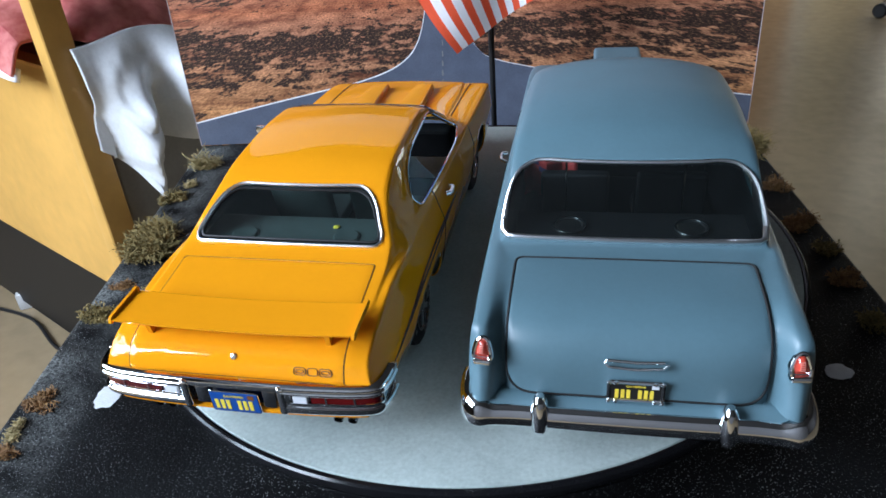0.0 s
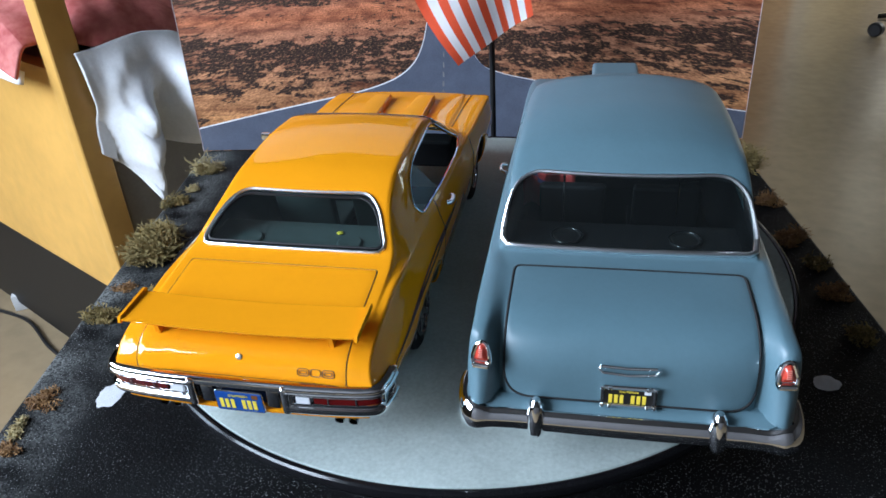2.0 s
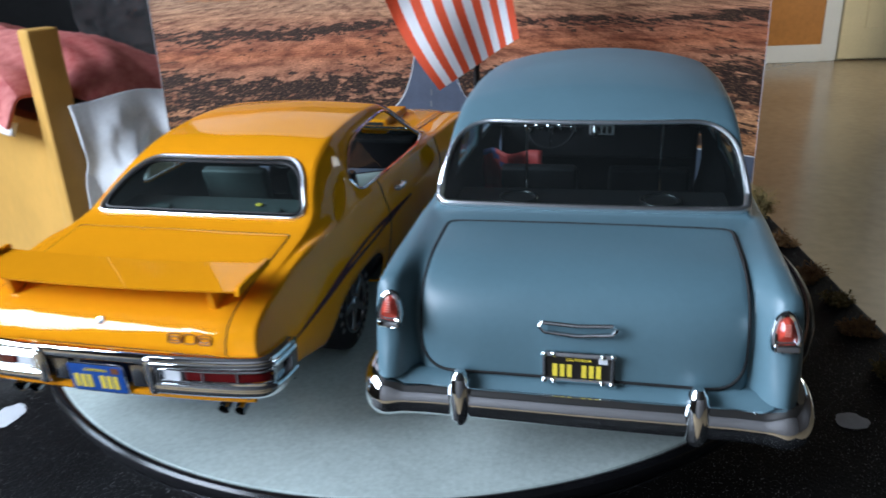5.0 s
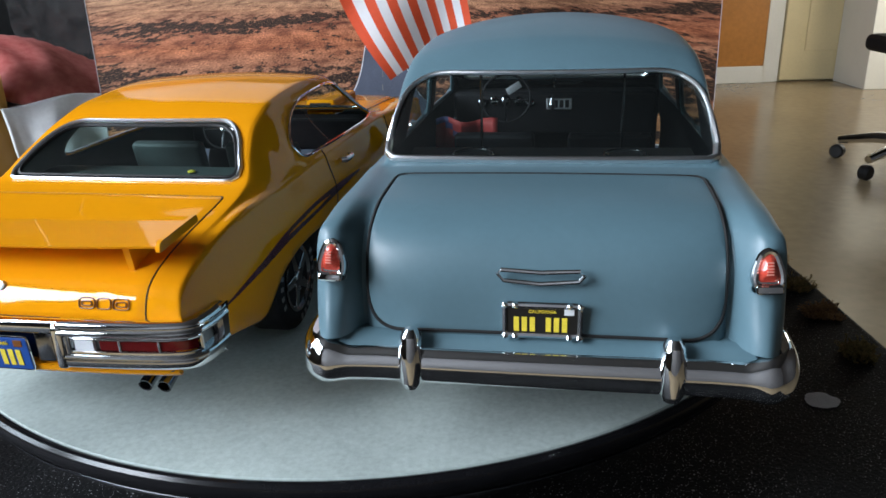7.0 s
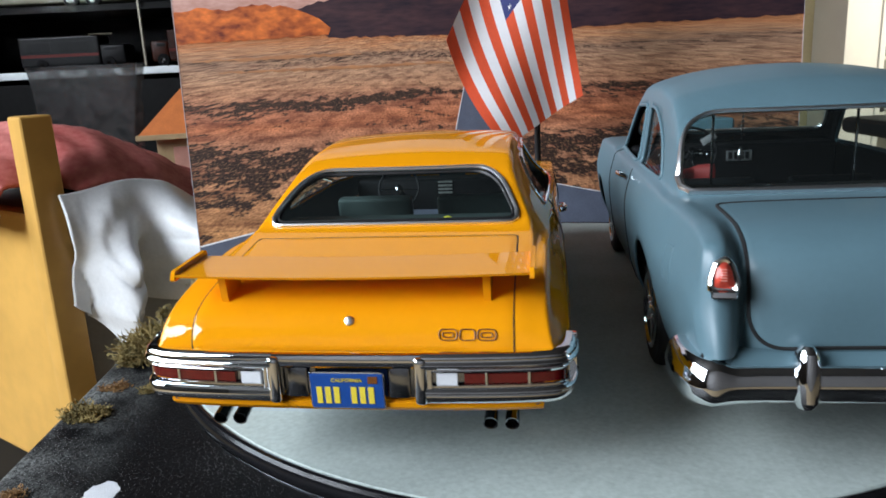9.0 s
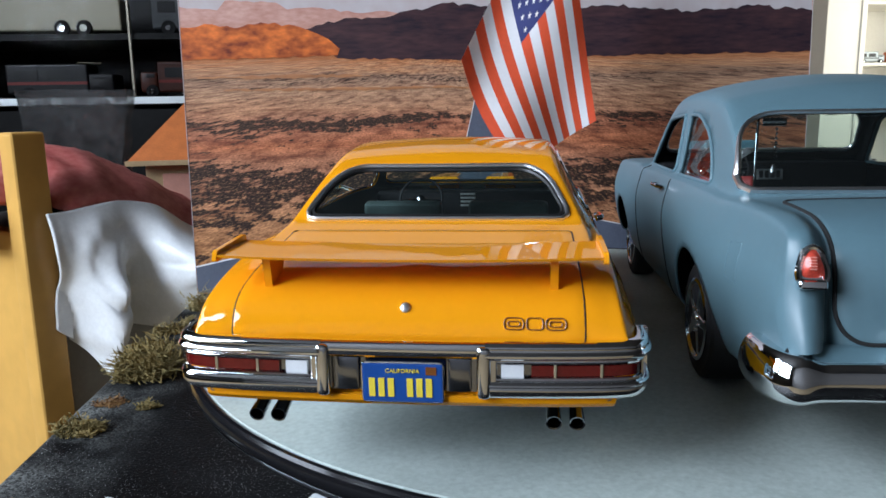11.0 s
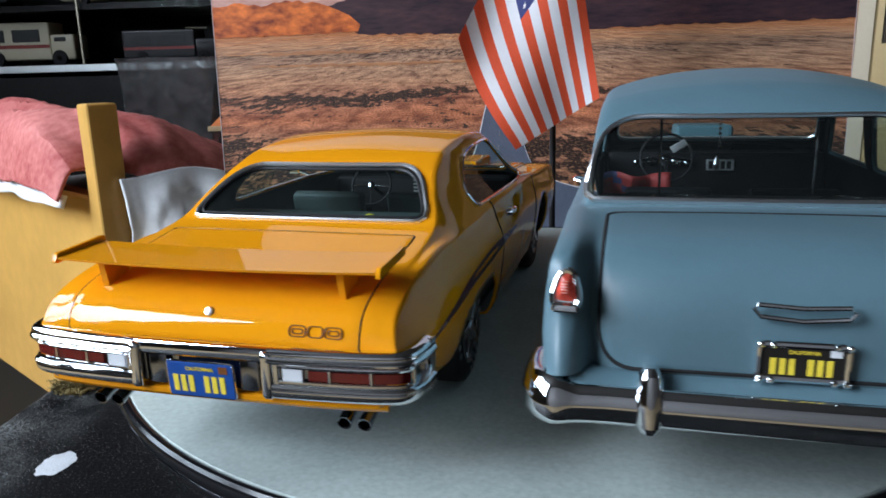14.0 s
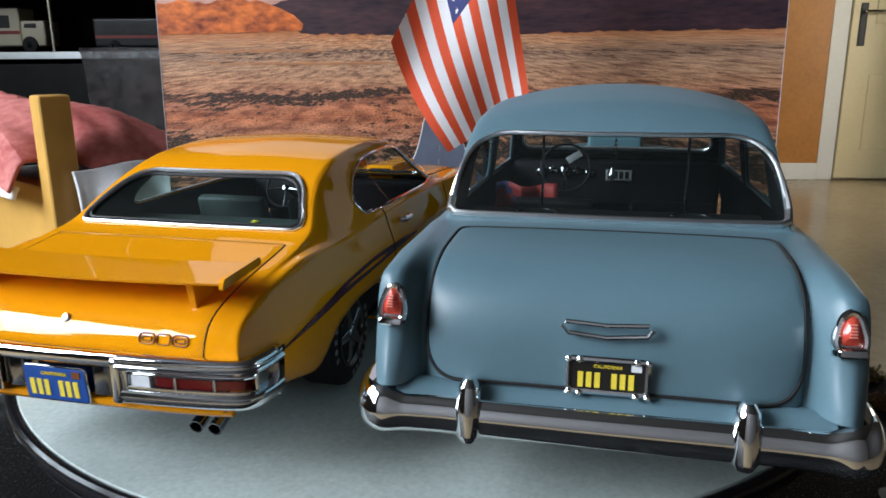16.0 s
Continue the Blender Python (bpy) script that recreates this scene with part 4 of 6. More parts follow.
    back = slanted(40)
    v = back[2]

    def flat(x, y, z):
        return (x, Vector((x, y, z)).dot(v))
    lid = rounded([flat(-40, 1.0, 36.6), flat(40, 1.0, 36.6), flat(39.8, 39.8, 63.6), flat(-39.8, 39.8, 63.6)], [9, 9, 2.5, 2.5], 10)
    cpart("trunk_lid", body.panel(back, lid, 0.35, 140, rings=(1.0, 0.985, 0.95, 0.86, 0.74, 0.6, 0.45, 0.3, 0.15), drop=0.9, rise=0.5), M["blue"], car)
    cpart("seam", tube(body.line(back, lid, 0.1, True), 0.55, 6, True), M["gap"], car)
    for view, s in ((RIGHT, 1), (LEFT, -1)):
        cpart("seam", tube(body.line(view, [(125.5, 61.0), (126, 50), (122, 30), (121, 17)], 0.0), 0.35, 6), M["gap"], car)
        cpart("seam", tube(body.line(view, [(187, 61.5), (188, 40), (187, 17)], 0.0), 0.35, 6), M["gap"], car)
        cpart("quarter_glass", body.panel(view, quarter, -0.6, 48, drop=0.3), M["glass"], car)
        cpart("window_trim", tube(trim["quarter" if s > 0 else "quarter_l"], 0.6, 8, True), M["blue"], car)
        cpart("window_trim", tube(trim["door" if s > 0 else "door_l"], 0.7, 8, True), M["blue"], car)
        cpart("door_handle", tube([(s * 52.4, 131, 57.4), (s * 54.6, 132, 58.0), (s * 55.4, 135, 58.2), (s * 55.0, 139, 58.0), (s * 52.6, 140, 57.6)], 0.75, 10), M["chrome"], car)
    cpart("rear_glass", body.panel(REAR, rear_window, -0.6, 72, drop=0.3), M["glass"], car)
    cpart("windscreen", body.panel(FRONT, screen, -0.6, 72, drop=0.3), M["glass"], car)
    cpart("window_trim", tube(trim["rear"], [0.7 + 0.45 * min(1, max(0, (76 - p.z) / 8)) for p in trim["rear"]], 8, True), M["satin_chrome"], car, "chrome wraparound window trim")
    cpart("window_trim", tube(trim["front"], 0.9, 8, True), M["satin_chrome"], car)
    # tail lamps
    for s in (-1, 1):
        out = [(-2.6, -3.7), (2.6, -3.7), (2.9, -1.2), (1.5, 3.2), (0.0, 4.1), (-1.7, 3.0), (-2.9, -1.2)]
        ring = rounded(out, 1.4)
        m = pose(s * 47.0, body.on(REAR, (s * 46.4, 53.4))[0].y - 1.0, 54.6, -16, 0, s * 6)
        lamp = cpart("tail_lamp", moved(prism(ring, 5.5), m), M["chrome"], car, "chrome tail lamp housing")
        cpart("bezel", moved(tube([(p.x, 0, p.y) for p in ring], 0.75, 8, True), m), M["chrome"], lamp)
        dome = bmesh.new()
        loops = [[dome.verts.new((p.x * k * 0.8, -1.6 * (1 - k * k), p.y * k * 0.8 + 0.3)) for p in ring] for k in (1.0, 0.85, 0.65, 0.4, 0.15)]
        for a_, b_ in zip(loops, loops[1:]):
            for i in range(len(ring)):
                dome.faces.new((a_[i], a_[(i + 1) % len(ring)], b_[(i + 1) % len(ring)], b_[i]))
        dome.faces.new(loops[-1])
        cpart("lens", moved(dome, m), M["red_lens_bright"], lamp, "red domed lens")
        for z in range(5):
            cpart("rib", moved(box(-0.85, 0.55, -0.35, 0.3, -0.16, 0.16, 0.08), m @ pose(0, -1.42 + 0.035 * (z - 2) ** 2, 0.3 + 0.62 * (z - 2))), M["lens_glow"], lamp, "pale rib moulded in the lens")
        cpart("lamp_base", moved(box(-2.9, 2.9, -1.6, 3, -1.0, 1.0, 0.9, 3), m @ pose(0, 0.2, -4.2)), M["chrome"], lamp)
    # bumper
    end = [(53.7, 12.5, 0.0), (54.0, 9, 0.0), (53.8, 5, 0.0), (53.0, 1.0, 0), (51.4, -1.9, 0), (48.8, -3.2, 0), (44, -3.0, 0), (36, -2.6, 0), (20, -2.7, 0)]
    path = [(-x, y, z) for x, y, z in end] + [(0, -2.8, 0)] + end[::-1]
    path = [Vector(p) for p in smooth_values(path, 10)]
    bar = sweep(path, [tuple(p) for p in smooth_values([(-1.5, 34.0), (0.3, 34.1), (1.8, 33.4), (2.8, 32.0), (3.3, 30.2), (3.1, 28.2), (2.4, 26.5), (1.0, 25.4), (-1.0, 25.0), (-1.8, 25.4), (-4.6, 32.2), (-4.4, 33.8)], 4)])
    for w in bar.verts:
        k = min(1, max(0, (abs(w.co.x) - 43.5) / 6))
        k = k * k * (3 - 2 * k)
        w.co.z = 34 - (34 - w.co.z) * (1 + 0.12 * k) + (0.5 + 1.3 * max(0, (w.co.z - 30) / 4)) * k
        w.co.y -= 0.9 * k * max(0, 1 - abs(w.co.z - 28) / 8) * (w.co.y < 3)
    cpart("rear_valance", sweep([p for p in path if abs(p.x) < 46.5], [(0.2, 34.1), (-1.0, 35.3), (-2.4, 36.2), (-4.4, 36.5), (-5.0, 34.0)]), M["blue"], car)
    bump = cpart("bumper", bar, M["chrome"], car, "chrome rear bumper with two guards")
    cpart("seam", tube(body.line(LEFT, rounded([(30.5, 43.5), (40, 43), (38, 53.2), (29.5, 54)], 1.0), -0.06, True), 0.2, 6, True), M["blue"], car, "faint outline of the fuel door")
    for s in (-1, 1):
        g = lathe([(0.01, -7.6), (1.6, -7.2), (2.4, -5.5), (2.6, -1), (2.5, 3), (2.1, 5.6), (1.1, 7.2), (0.01, 7.6)], 20)
        for w in g.verts:
            w.co.x *= 1.15
            w.co.y *= 1.4
        cpart("bumper_guard", moved(g, pose(s * 29, -4.0, 32.0, -6, 0, 0)), M["chrome"], bump)
    cpart("number_lamp", box(-9, 9, -0.9, 1, 33.6, 35, 0.4), M["chrome"], car)
    licence_plate(car, 0.6, -1.2, 41.3, 16.6, 7.4, 2, M["plate_black"], True)
    h = [Vector((x, -0.9, z + 0.7)) for x, z in ((-9.4, 51.6), (-8.6, 52.4), (0, 51.9), (8.6, 52.4), (9.6, 51.4), (8.4, 50.0), (0, 49.2), (-8.0, 49.9))]
    cpart("trunk_handle", tube(h, 0.52, 8, True), M["chrome"], car, "thin chrome trunk handle")
    # wheels
    for x in (-43, 43):
        make_wheel(car, x * 0.955, 82, 19.4, 17, 13.0, 5, M["wheel_chrome"])
        make_wheel(car, x * 0.95, 238, 18.5, 11, 12.5, 5, M["wheel_chrome"])
    # cabin
    cpart("cabin_floor", box(-44, 44, 58, 196, 17, 20, 0.5), M["interior"], car)
    cpart("parcel_shelf", box(-42, 42, 52, 76, 61.0, 62.4, 0.3), M["interior"], car)
    cpart("dashboard", box(-44, 44, 178, 192, 44, 63, 3, 3), M["interior"], car)
    cpart("firewall", box(-46, 46, 193, 195, 17, 61, 0.5), M["interior"], car)
    seat(car, 0, 82, 26, 80, 30, 32, M["interior"], "black rear bench")
    for s in (-1, 1):
        seat(car, s * 21, 130, 22, 30, 30, 34, M["interior"])
        cpart("speaker", moved(lathe([(6.0, 0), (6.0, 0.6), (5.2, 1.0), (4.6, 0.6), (0.01, 0.8)], 24), pose(s * 22, 64, 62.4)), M["black_trim"], car)
        cpart("speaker_ring", tube([(s * 22 + 6 * math.cos(a * 0.2618), 64 + 6 * math.sin(a * 0.2618), 63.2) for a in range(24)], 0.4, 6, True), M["rim"], car)
        cpart("roll_bar", tube([(s * 24.5, 112, 20), (s * 24.5, 112, 82), (s * 23.5, 114, 86)], 0.5, 10), M["dark_chrome"], car, "thin steel roll bar")
    steering_wheel(car, -20, 168, 62, 10.4)
    cpart("mirror", box(-5, 5, 168, 169.4, 79, 82.4, 0.6), M["chrome"], car)
    red = mat("red_printed_cloth", (0.26, 0.018, 0.015), 0.7, vary=0.15, scale=200)
    navy = mat("navy_printed_band", (0.02, 0.025, 0.09), 0.7, vary=0.15, scale=200)
    cloth = bmesh.new()
    rows = [[cloth.verts.new((-44 + 24 * i / 14, 128 + 2.2 * math.sin(i * 0.8) + 1.2 * math.sin(j * 1.1 + i * 0.3), 42 + 19 * j / 8 + 0.8 * math.sin(i * 0.6))) for j in range(9)] for i in range(15)]
    for ra, rb in zip(rows, rows[1:]):
        for j in range(8):
            cloth.faces.new((ra[j], rb[j], rb[j + 1], ra[j + 1])).material_index = 1 if abs((j + 0.5) * 14 / 8 - (14 - rows.index(ra))) < 1.3 else 0
    hung = cpart("seat_cloth", cloth, [red, navy], car, "red cloth with a dark blue diagonal band, hung behind the front seat")
    so = hung.modifiers.new("thickness", "SOLIDIFY")
    so.thickness = 0.0004
    plate_m = pose(2.3, 177.4, 57.9, -8, 0, 0)
    cpart("radio_plate", moved(box(-5.5, 5.5, -0.5, 0.5, -2.4, 2.4, 0.3), plate_m), M["satin_chrome"], car, "silver radio plate on the dashboard")
    for k in range(4):
        cpart("radio_slot", moved(box(-4.6 + 2.4 * k, -2.9 + 2.4 * k, -0.7, -0.4, -1.6, 1.6, 0.1), plate_m), M["black_trim"], car)
    for k in range(5):
        cpart("gauge", moved(lathe([(2.0, 0), (2.0, 0.8), (1.5, 1.2), (0.01, 1.0)], 18), pose(-31 + 5.2 * k, 177.6, 58.5 + (0.8 if k % 2 else 0), 82, 0, 0)), M["chrome"] if k % 2 else M["dark_chrome"], car)
    cpart("tag", moved(box(-3.2, 3.2, -0.3, 0.3, -1.4, 1.4, 0.25), pose(-15.9, 155.9, 68.2, 0, -32, 0)), M["white_lens"], car, "small white tag on the steering column")
    for k in range(7):
        cpart("bead", moved(lathe([(0.01, -0.8), (0.7, -0.3), (0.7, 0.3), (0.01, 0.8)], 10), pose(0.4, 166.5, 77.8 - 1.9 * k)), M["chrome"], car)
    cpart("charm", moved(lathe([(0.01, -3.2), (0.9, -2.2), (1.35, -0.6), (0.8, 1.4), (0.5, 2.2), (0.01, 2.8)], 14), pose(-0.5, 165, 60.6)), M["satin_chrome"], car, "teardrop charm hung from the mirror")
    for k in range(4):
        cpart("roof_clip", box(-26 + 15 * k, -22.5 + 15 * k, 163, 164, 83.2, 86.2, 0.4), M["chrome"], car)
    # hood scoop
    cpart("hood_scoop", moved(box(-13.3, 13.3, 0, 40, -3, 9, 2.5, 3), pose(0, 228, 61.6, -3, 0, 0)), M["blue"], car)
    return car


build_sedan()


# ---- printed desert backdrop ----
from mathutils.geometry import tessellate_polygon


def desert_print():
    """A printed photograph of a desert: ground, brush that grows towards the viewer, and a pale sky."""
    m = bpy.data.materials.new("desert_print")
    m.use_nodes = True
    nt = m.node_tree
    N, L = nt.nodes, nt.links
    b = N["Principled BSDF"]
    b.inputs["Roughness"].default_value, b.inputs["Specular IOR Level"].default_value = 0.5, 0.25

    def math_node(op, a, c=None, d=None):
        n = N.new("ShaderNodeMath")
        n.operation = op
        for i, v in enumerate((a, c, d)):
            if v is None:
                continue
            if isinstance(v, (int, float)):
                n.inputs[i].default_value = v
            else:
                L.new(v, n.inputs[i])
        return n.outputs[0]

    tc, sep = N.new("ShaderNodeTexCoord"), N.new("ShaderNodeSeparateXYZ")
    L.new(tc.outputs["Object"], sep.inputs[0])
    x, z = sep.outputs[0], sep.outputs[2]
    p = math_node("MAXIMUM", math_node("SUBTRACT", 0.134, z), 0.004)
    u, v = math_node("DIVIDE", x, p), math_node("LOGARITHM", p, 2.718)

    def noise_at(su, sv, detail, off=0.0):
        c = N.new("ShaderNodeCombineXYZ")
        L.new(math_node("MULTIPLY", u, su), c.inputs[0])
        L.new(math_node("MULTIPLY", v, sv), c.inputs[1])
        c.inputs[2].default_value = off
        n = N.new("ShaderNodeTexNoise")
        n.inputs["Scale"].default_value, n.inputs["Detail"].default_value, n.inputs["Roughness"].default_value = 1.0, detail, 0.57
        L.new(c.outputs[0], n.inputs["Vector"])
        return n.outputs[0]

    def ramp(fac, stops, mode="LINEAR"):
        r = N.new("ShaderNodeValToRGB")
        r.color_ramp.interpolation = mode
        els = r.color_ramp.elements
        while len(els) < len(stops):
            els.new(0.5)
        for e, (pos, col) in zip(els, stops):
            e.position, e.color = pos, (*col, 1)
        L.new(fac, r.inputs[0])
        return r.outputs[0]

    def blend(fac, a, c):
        n = N.new("ShaderNodeMix")
        n.data_type = "RGBA"
        L.new(fac, n.inputs[0])
        L.new(a, n.inputs[6])
        if isinstance(c, tuple):
            n.inputs[7].default_value = (*c, 1)
        else:
            L.new(c, n.inputs[7])
        return n.outputs[2]

    big, mid, fine = noise_at(1.1, 5, 3, 3.0), noise_at(7, 17, 5), noise_at(50, 80, 4, 7.0)
    level = math_node("ADD", math_node("MULTIPLY", math_node("ADD", z, 0.06), 4.7), math_node("MULTIPLY", math_node("SUBTRACT", noise_at(0.55, 3, 4, 1.5), 0.5), 0.10))
    ground = ramp(level, [(0.0, (0.50, 0.26, 0.09)), (0.25, (0.44, 0.225, 0.105)), (0.44, (0.39, 0.195, 0.115)), (0.515, (0.40, 0.185, 0.105)), (0.58, (0.42, 0.155, 0.075)),
                          (0.66, (0.39, 0.17, 0.10)), (0.70, (0.45, 0.245, 0.14)), (0.77, (0.42, 0.26, 0.16)), (0.815, (0.33, 0.21, 0.14)), (0.85, (0.50, 0.27, 0.14)), (0.885, (0.46, 0.18, 0.07))])
    tone = ramp(fine, [(0.3, (0.42, 0.38, 0.39)), (0.7, (1.5, 1.47, 1.42))])
    mul = N.new("ShaderNodeMix")
    mul.data_type, mul.blend_type = "RGBA", "MULTIPLY"
    mul.inputs[0].default_value = 1.0
    L.new(ground, mul.inputs[6])
    L.new(tone, mul.inputs[7])
    streak = N.new("ShaderNodeMix")
    streak.data_type, streak.blend_type = "RGBA", "MULTIPLY"
    streak.inputs[0].default_value = 1.0
    L.new(mul.outputs[2], streak.inputs[6])
    L.new(ramp(noise_at(1.3, 14, 5, 11.0), [(0.34, (0.55, 0.44, 0.43)), (0.48, (1.0, 0.95, 0.92)), (0.64, (1.28, 1.25, 1.18))]), streak.inputs[7])
    patch = N.new("ShaderNodeMix")
    patch.data_type, patch.blend_type = "RGBA", "MULTIPLY"
    patch.inputs[0].default_value = 1.0
    L.new(streak.outputs[2], patch.inputs[6])
    L.new(ramp(noise_at(5, 11, 5, 17.0), [(0.34, (0.45, 0.40, 0.42)), (0.5, (0.98, 0.98, 1.0)), (0.66, (1.25, 1.27, 1.28))]), patch.inputs[7])
    # how thick the brush grows, band by band from the road up to the foot of the hills
    growth = ramp(level, [(0.0, (0.3,) * 3), (0.27, (0.44,) * 3), (0.36, (0.62,) * 3), (0.475, (0.72,) * 3), (0.525, (0.32,) * 3), (0.60, (0.26,) * 3),
                          (0.635, (0.44,) * 3), (0.662, (0.74,) * 3), (0.69, (0.24,) * 3), (0.78, (0.2,) * 3), (0.81, (0.5,) * 3), (0.835, (0.2,) * 3), (0.88, (0.1,) * 3)])
    amount = math_node("ADD", math_node("MULTIPLY", math_node("SUBTRACT", growth, 0.5), 0.55), math_node("MULTIPLY", math_node("SUBTRACT", big, 0.5), 0.55))
    tufts = math_node("MULTIPLY", math_node("SUBTRACT", noise_at(22, 40, 4, 23.0), 0.5), 0.55)
    thick = math_node("ADD", math_node("ADD", mid, tufts), amount)
    mask = ramp(thick, [(0.49, (0, 0, 0)), (0.565, (1, 1, 1))])
    brush = ramp(fine, [(0.34, (0.010, 0.006, 0.007)), (0.54, (0.045, 0.024, 0.018)), (0.70, (0.30, 0.17, 0.08))])
    L.new(blend(mask, patch.outputs[2], brush), b.inputs["Base Color"])
    return m


road_mat = mat("printed_road", (0.095, 0.11, 0.15), 0.42, vary=0.16, scale=60, fine=16)
line_mat = mat("printed_white_line", (0.72, 0.74, 0.76), 0.42, vary=0.06, scale=200)
mesa_mat = mat("printed_red_mesa", (0.14, 0.024, 0.012), 0.5, scale=38, fine=4, spec=0.25, color2=(0.80, 0.20, 0.04), stretch=(0.7, 1, 1.3))
hill_mat = mat("printed_dark_hills", (0.014, 0.010, 0.018), 0.5, scale=50, fine=5, spec=0.25, color2=(0.075, 0.034, 0.036), stretch=(0.35, 1, 1.6))
dash_mat = mat("printed_worn_dash", (0.20, 0.20, 0.20), 0.5, vary=0.3, scale=200)
sky_mat = mat("printed_pale_sky", (0.46, 0.38, 0.37), 0.42, scale=12, color2=(0.52, 0.48, 0.49))
streak_mat = mat("printed_sand", (0.30, 0.12, 0.05), 0.42, scale=60, fine=5, color2=(0.52, 0.24, 0.10), stretch=(0.3, 1, 2.0))


def build_backdrop():
    # the sheet's own axes: x along it, z up, y through it
    root = empty("photo_backdrop", pose(0.0, 0.6525, 0, -2.1, 0, -2.42), "upright printed photograph of a desert road with red mesas", "backdrop print")
    part("print", box(-0.2005, 0.2755, 0.0, 0.0025, BZ + 0.001, 0.30), desert_print(), root)

    def layer(name, outline, depth, material):
        b = bmesh.new()
        vs = [b.verts.new((x * 0.001, -depth, z * 0.001)) for x, z in outline]
        for tri in tessellate_polygon([[Vector((x, z, 0)) for x, z in outline]]):
            b.faces.new([vs[i] for i in tri])
        r = bmesh.ops.extrude_face_region(b, geom=b.faces[:])
        bmesh.ops.translate(b, verts=[e for e in r["geom"] if isinstance(e, bmesh.types.BMVert)], vec=(0, depth * 0.8, 0))
        return part(name, b, material, root, smooth=False)

    rnd = random.Random(4)

    def ragged(pts, amp, step=4):
        out = []
        for (x0, z0), (x1, z1) in zip(pts, pts[1:]):
            k = max(1, int(abs(x1 - x0) / step))
            out += [(x0 + (x1 - x0) * i / k, z0 + (z1 - z0) * i / k + (rnd.uniform(-amp, amp) if i else 0)) for i in range(k)]
        return out + [pts[-1]]

    layer("sky", [(-200, 140), (275, 140), (275, 299.5), (-200, 299.5)], 0.00015, sky_mat)
    hills = ragged([(-112, 148), (-90, 154), (-40, 158), (0, 166), (60, 161), (120, 163), (180, 158), (230, 161), (275.4, 157)], 1.5)
    layer("dark_hills", ragged([(275.4, 127), (150, 126.5), (20, 124), (-84, 127)], 0.8) + hills, 0.0003, hill_mat)
    far = ragged([(-30, 158), (-52, 161), (-70, 160), (-96, 164), (-120, 163), (-128, 168), (-166, 170), (-172, 163), (-200, 166)], 0.8, 5)
    layer("far_mesa", [(-200, 146), (-30, 146)] + far, 0.00025, mat("printed_far_mesa", (0.42, 0.19, 0.14), 0.42, scale=60, fine=5, color2=(0.60, 0.36, 0.30), stretch=(0.5, 1, 1.3)))
    mesa = ragged([(-200, 127.5), (-140, 128), (-84, 129)], 0.7) + [(-82, 134), (-90, 141), (-98, 145), (-108, 149)] + ragged([(-114, 151), (-140, 154), (-160, 150), (-176, 153), (-200, 151)], 1.2, 5)
    layer("red_mesa", mesa, 0.00045, mesa_mat)
    for z0, z1, x0, x1 in ((113.5, 115.5, -190, -60), (104, 105.5, -170, 60)):
        top = ragged([(x0, z0 + 1), ((x0 + x1) / 2, z1), (x1, z1 - 1)], 0.8)
        layer("sand_streak", top + ragged([(x1, z0), ((x0 + x1) / 2, z0 - 0.6), (x0, z0)], 0.7), 0.0003, streak_mat)
    left = smooth_values([(-200, -30), (-140, -17.5), (-86, -7), (-46, 1), (-18, 11), (-2, 24), (6, 40), (11, 60), (18, 90), (25, 126)], 6)
    right = smooth_values([(28, 126), (33, 95), (38, 66), (42, 44), (48, 28), (58, 17), (72, 11.5), (96, 5.5), (140, -4), (275, -27)], 6)
    layer("road", [tuple(p) for p in left] + [tuple(p) for p in right] + [(275, -51), (-200, -51)], 0.0005, road_mat)
    for name, side in (("edge_line", left), ("edge_line", right)):
        up, dn = [], []
        for (x, z) in side:
            w = 0.16 + 0.9 * max(0, (126 - z) / 160)
            up.append((x - w * 0.5, z + w * 0.35))
            dn.append((x + w * 0.5, z - w * 0.6))
        layer(name, up + dn[::-1], 0.0007, line_mat)
    for z0 in (-6, 2, 10, 18, 27, 37, 48):
        w = 0.25 + 0.012 * (50 - z0)
        xx = 21.0 + 0.06 * z0
        layer("centre_dash", [(xx - w, z0), (xx + w, z0), (xx + w * 0.8, z0 + 4.5), (xx - w * 0.8, z0 + 4.5)], 0.0007, dash_mat)
    part("sheet_edge", box(-0.2008, -0.2004, -0.0004, 0.003, BZ + 0.001, 0.30), sky_mat, root, "pale cut edge of the sheet")
    part("sheet_edge", box(0.2754, 0.2758, -0.0004, 0.003, BZ + 0.001, 0.30), sky_mat, root)


build_backdrop()

# ---- flag on a stick ----
flag_red = mat("red_flag_cloth", (0.72, 0.085, 0.025), 0.7, vary=0.06, scale=60)
flag_white = mat("white_flag_cloth", (0.78, 0.78, 0.80), 0.7, vary=0.03, scale=60)
flag_blue = mat("blue_flag_cloth", (0.03, 0.04, 0.16), 0.7, vary=0.08, scale=60)


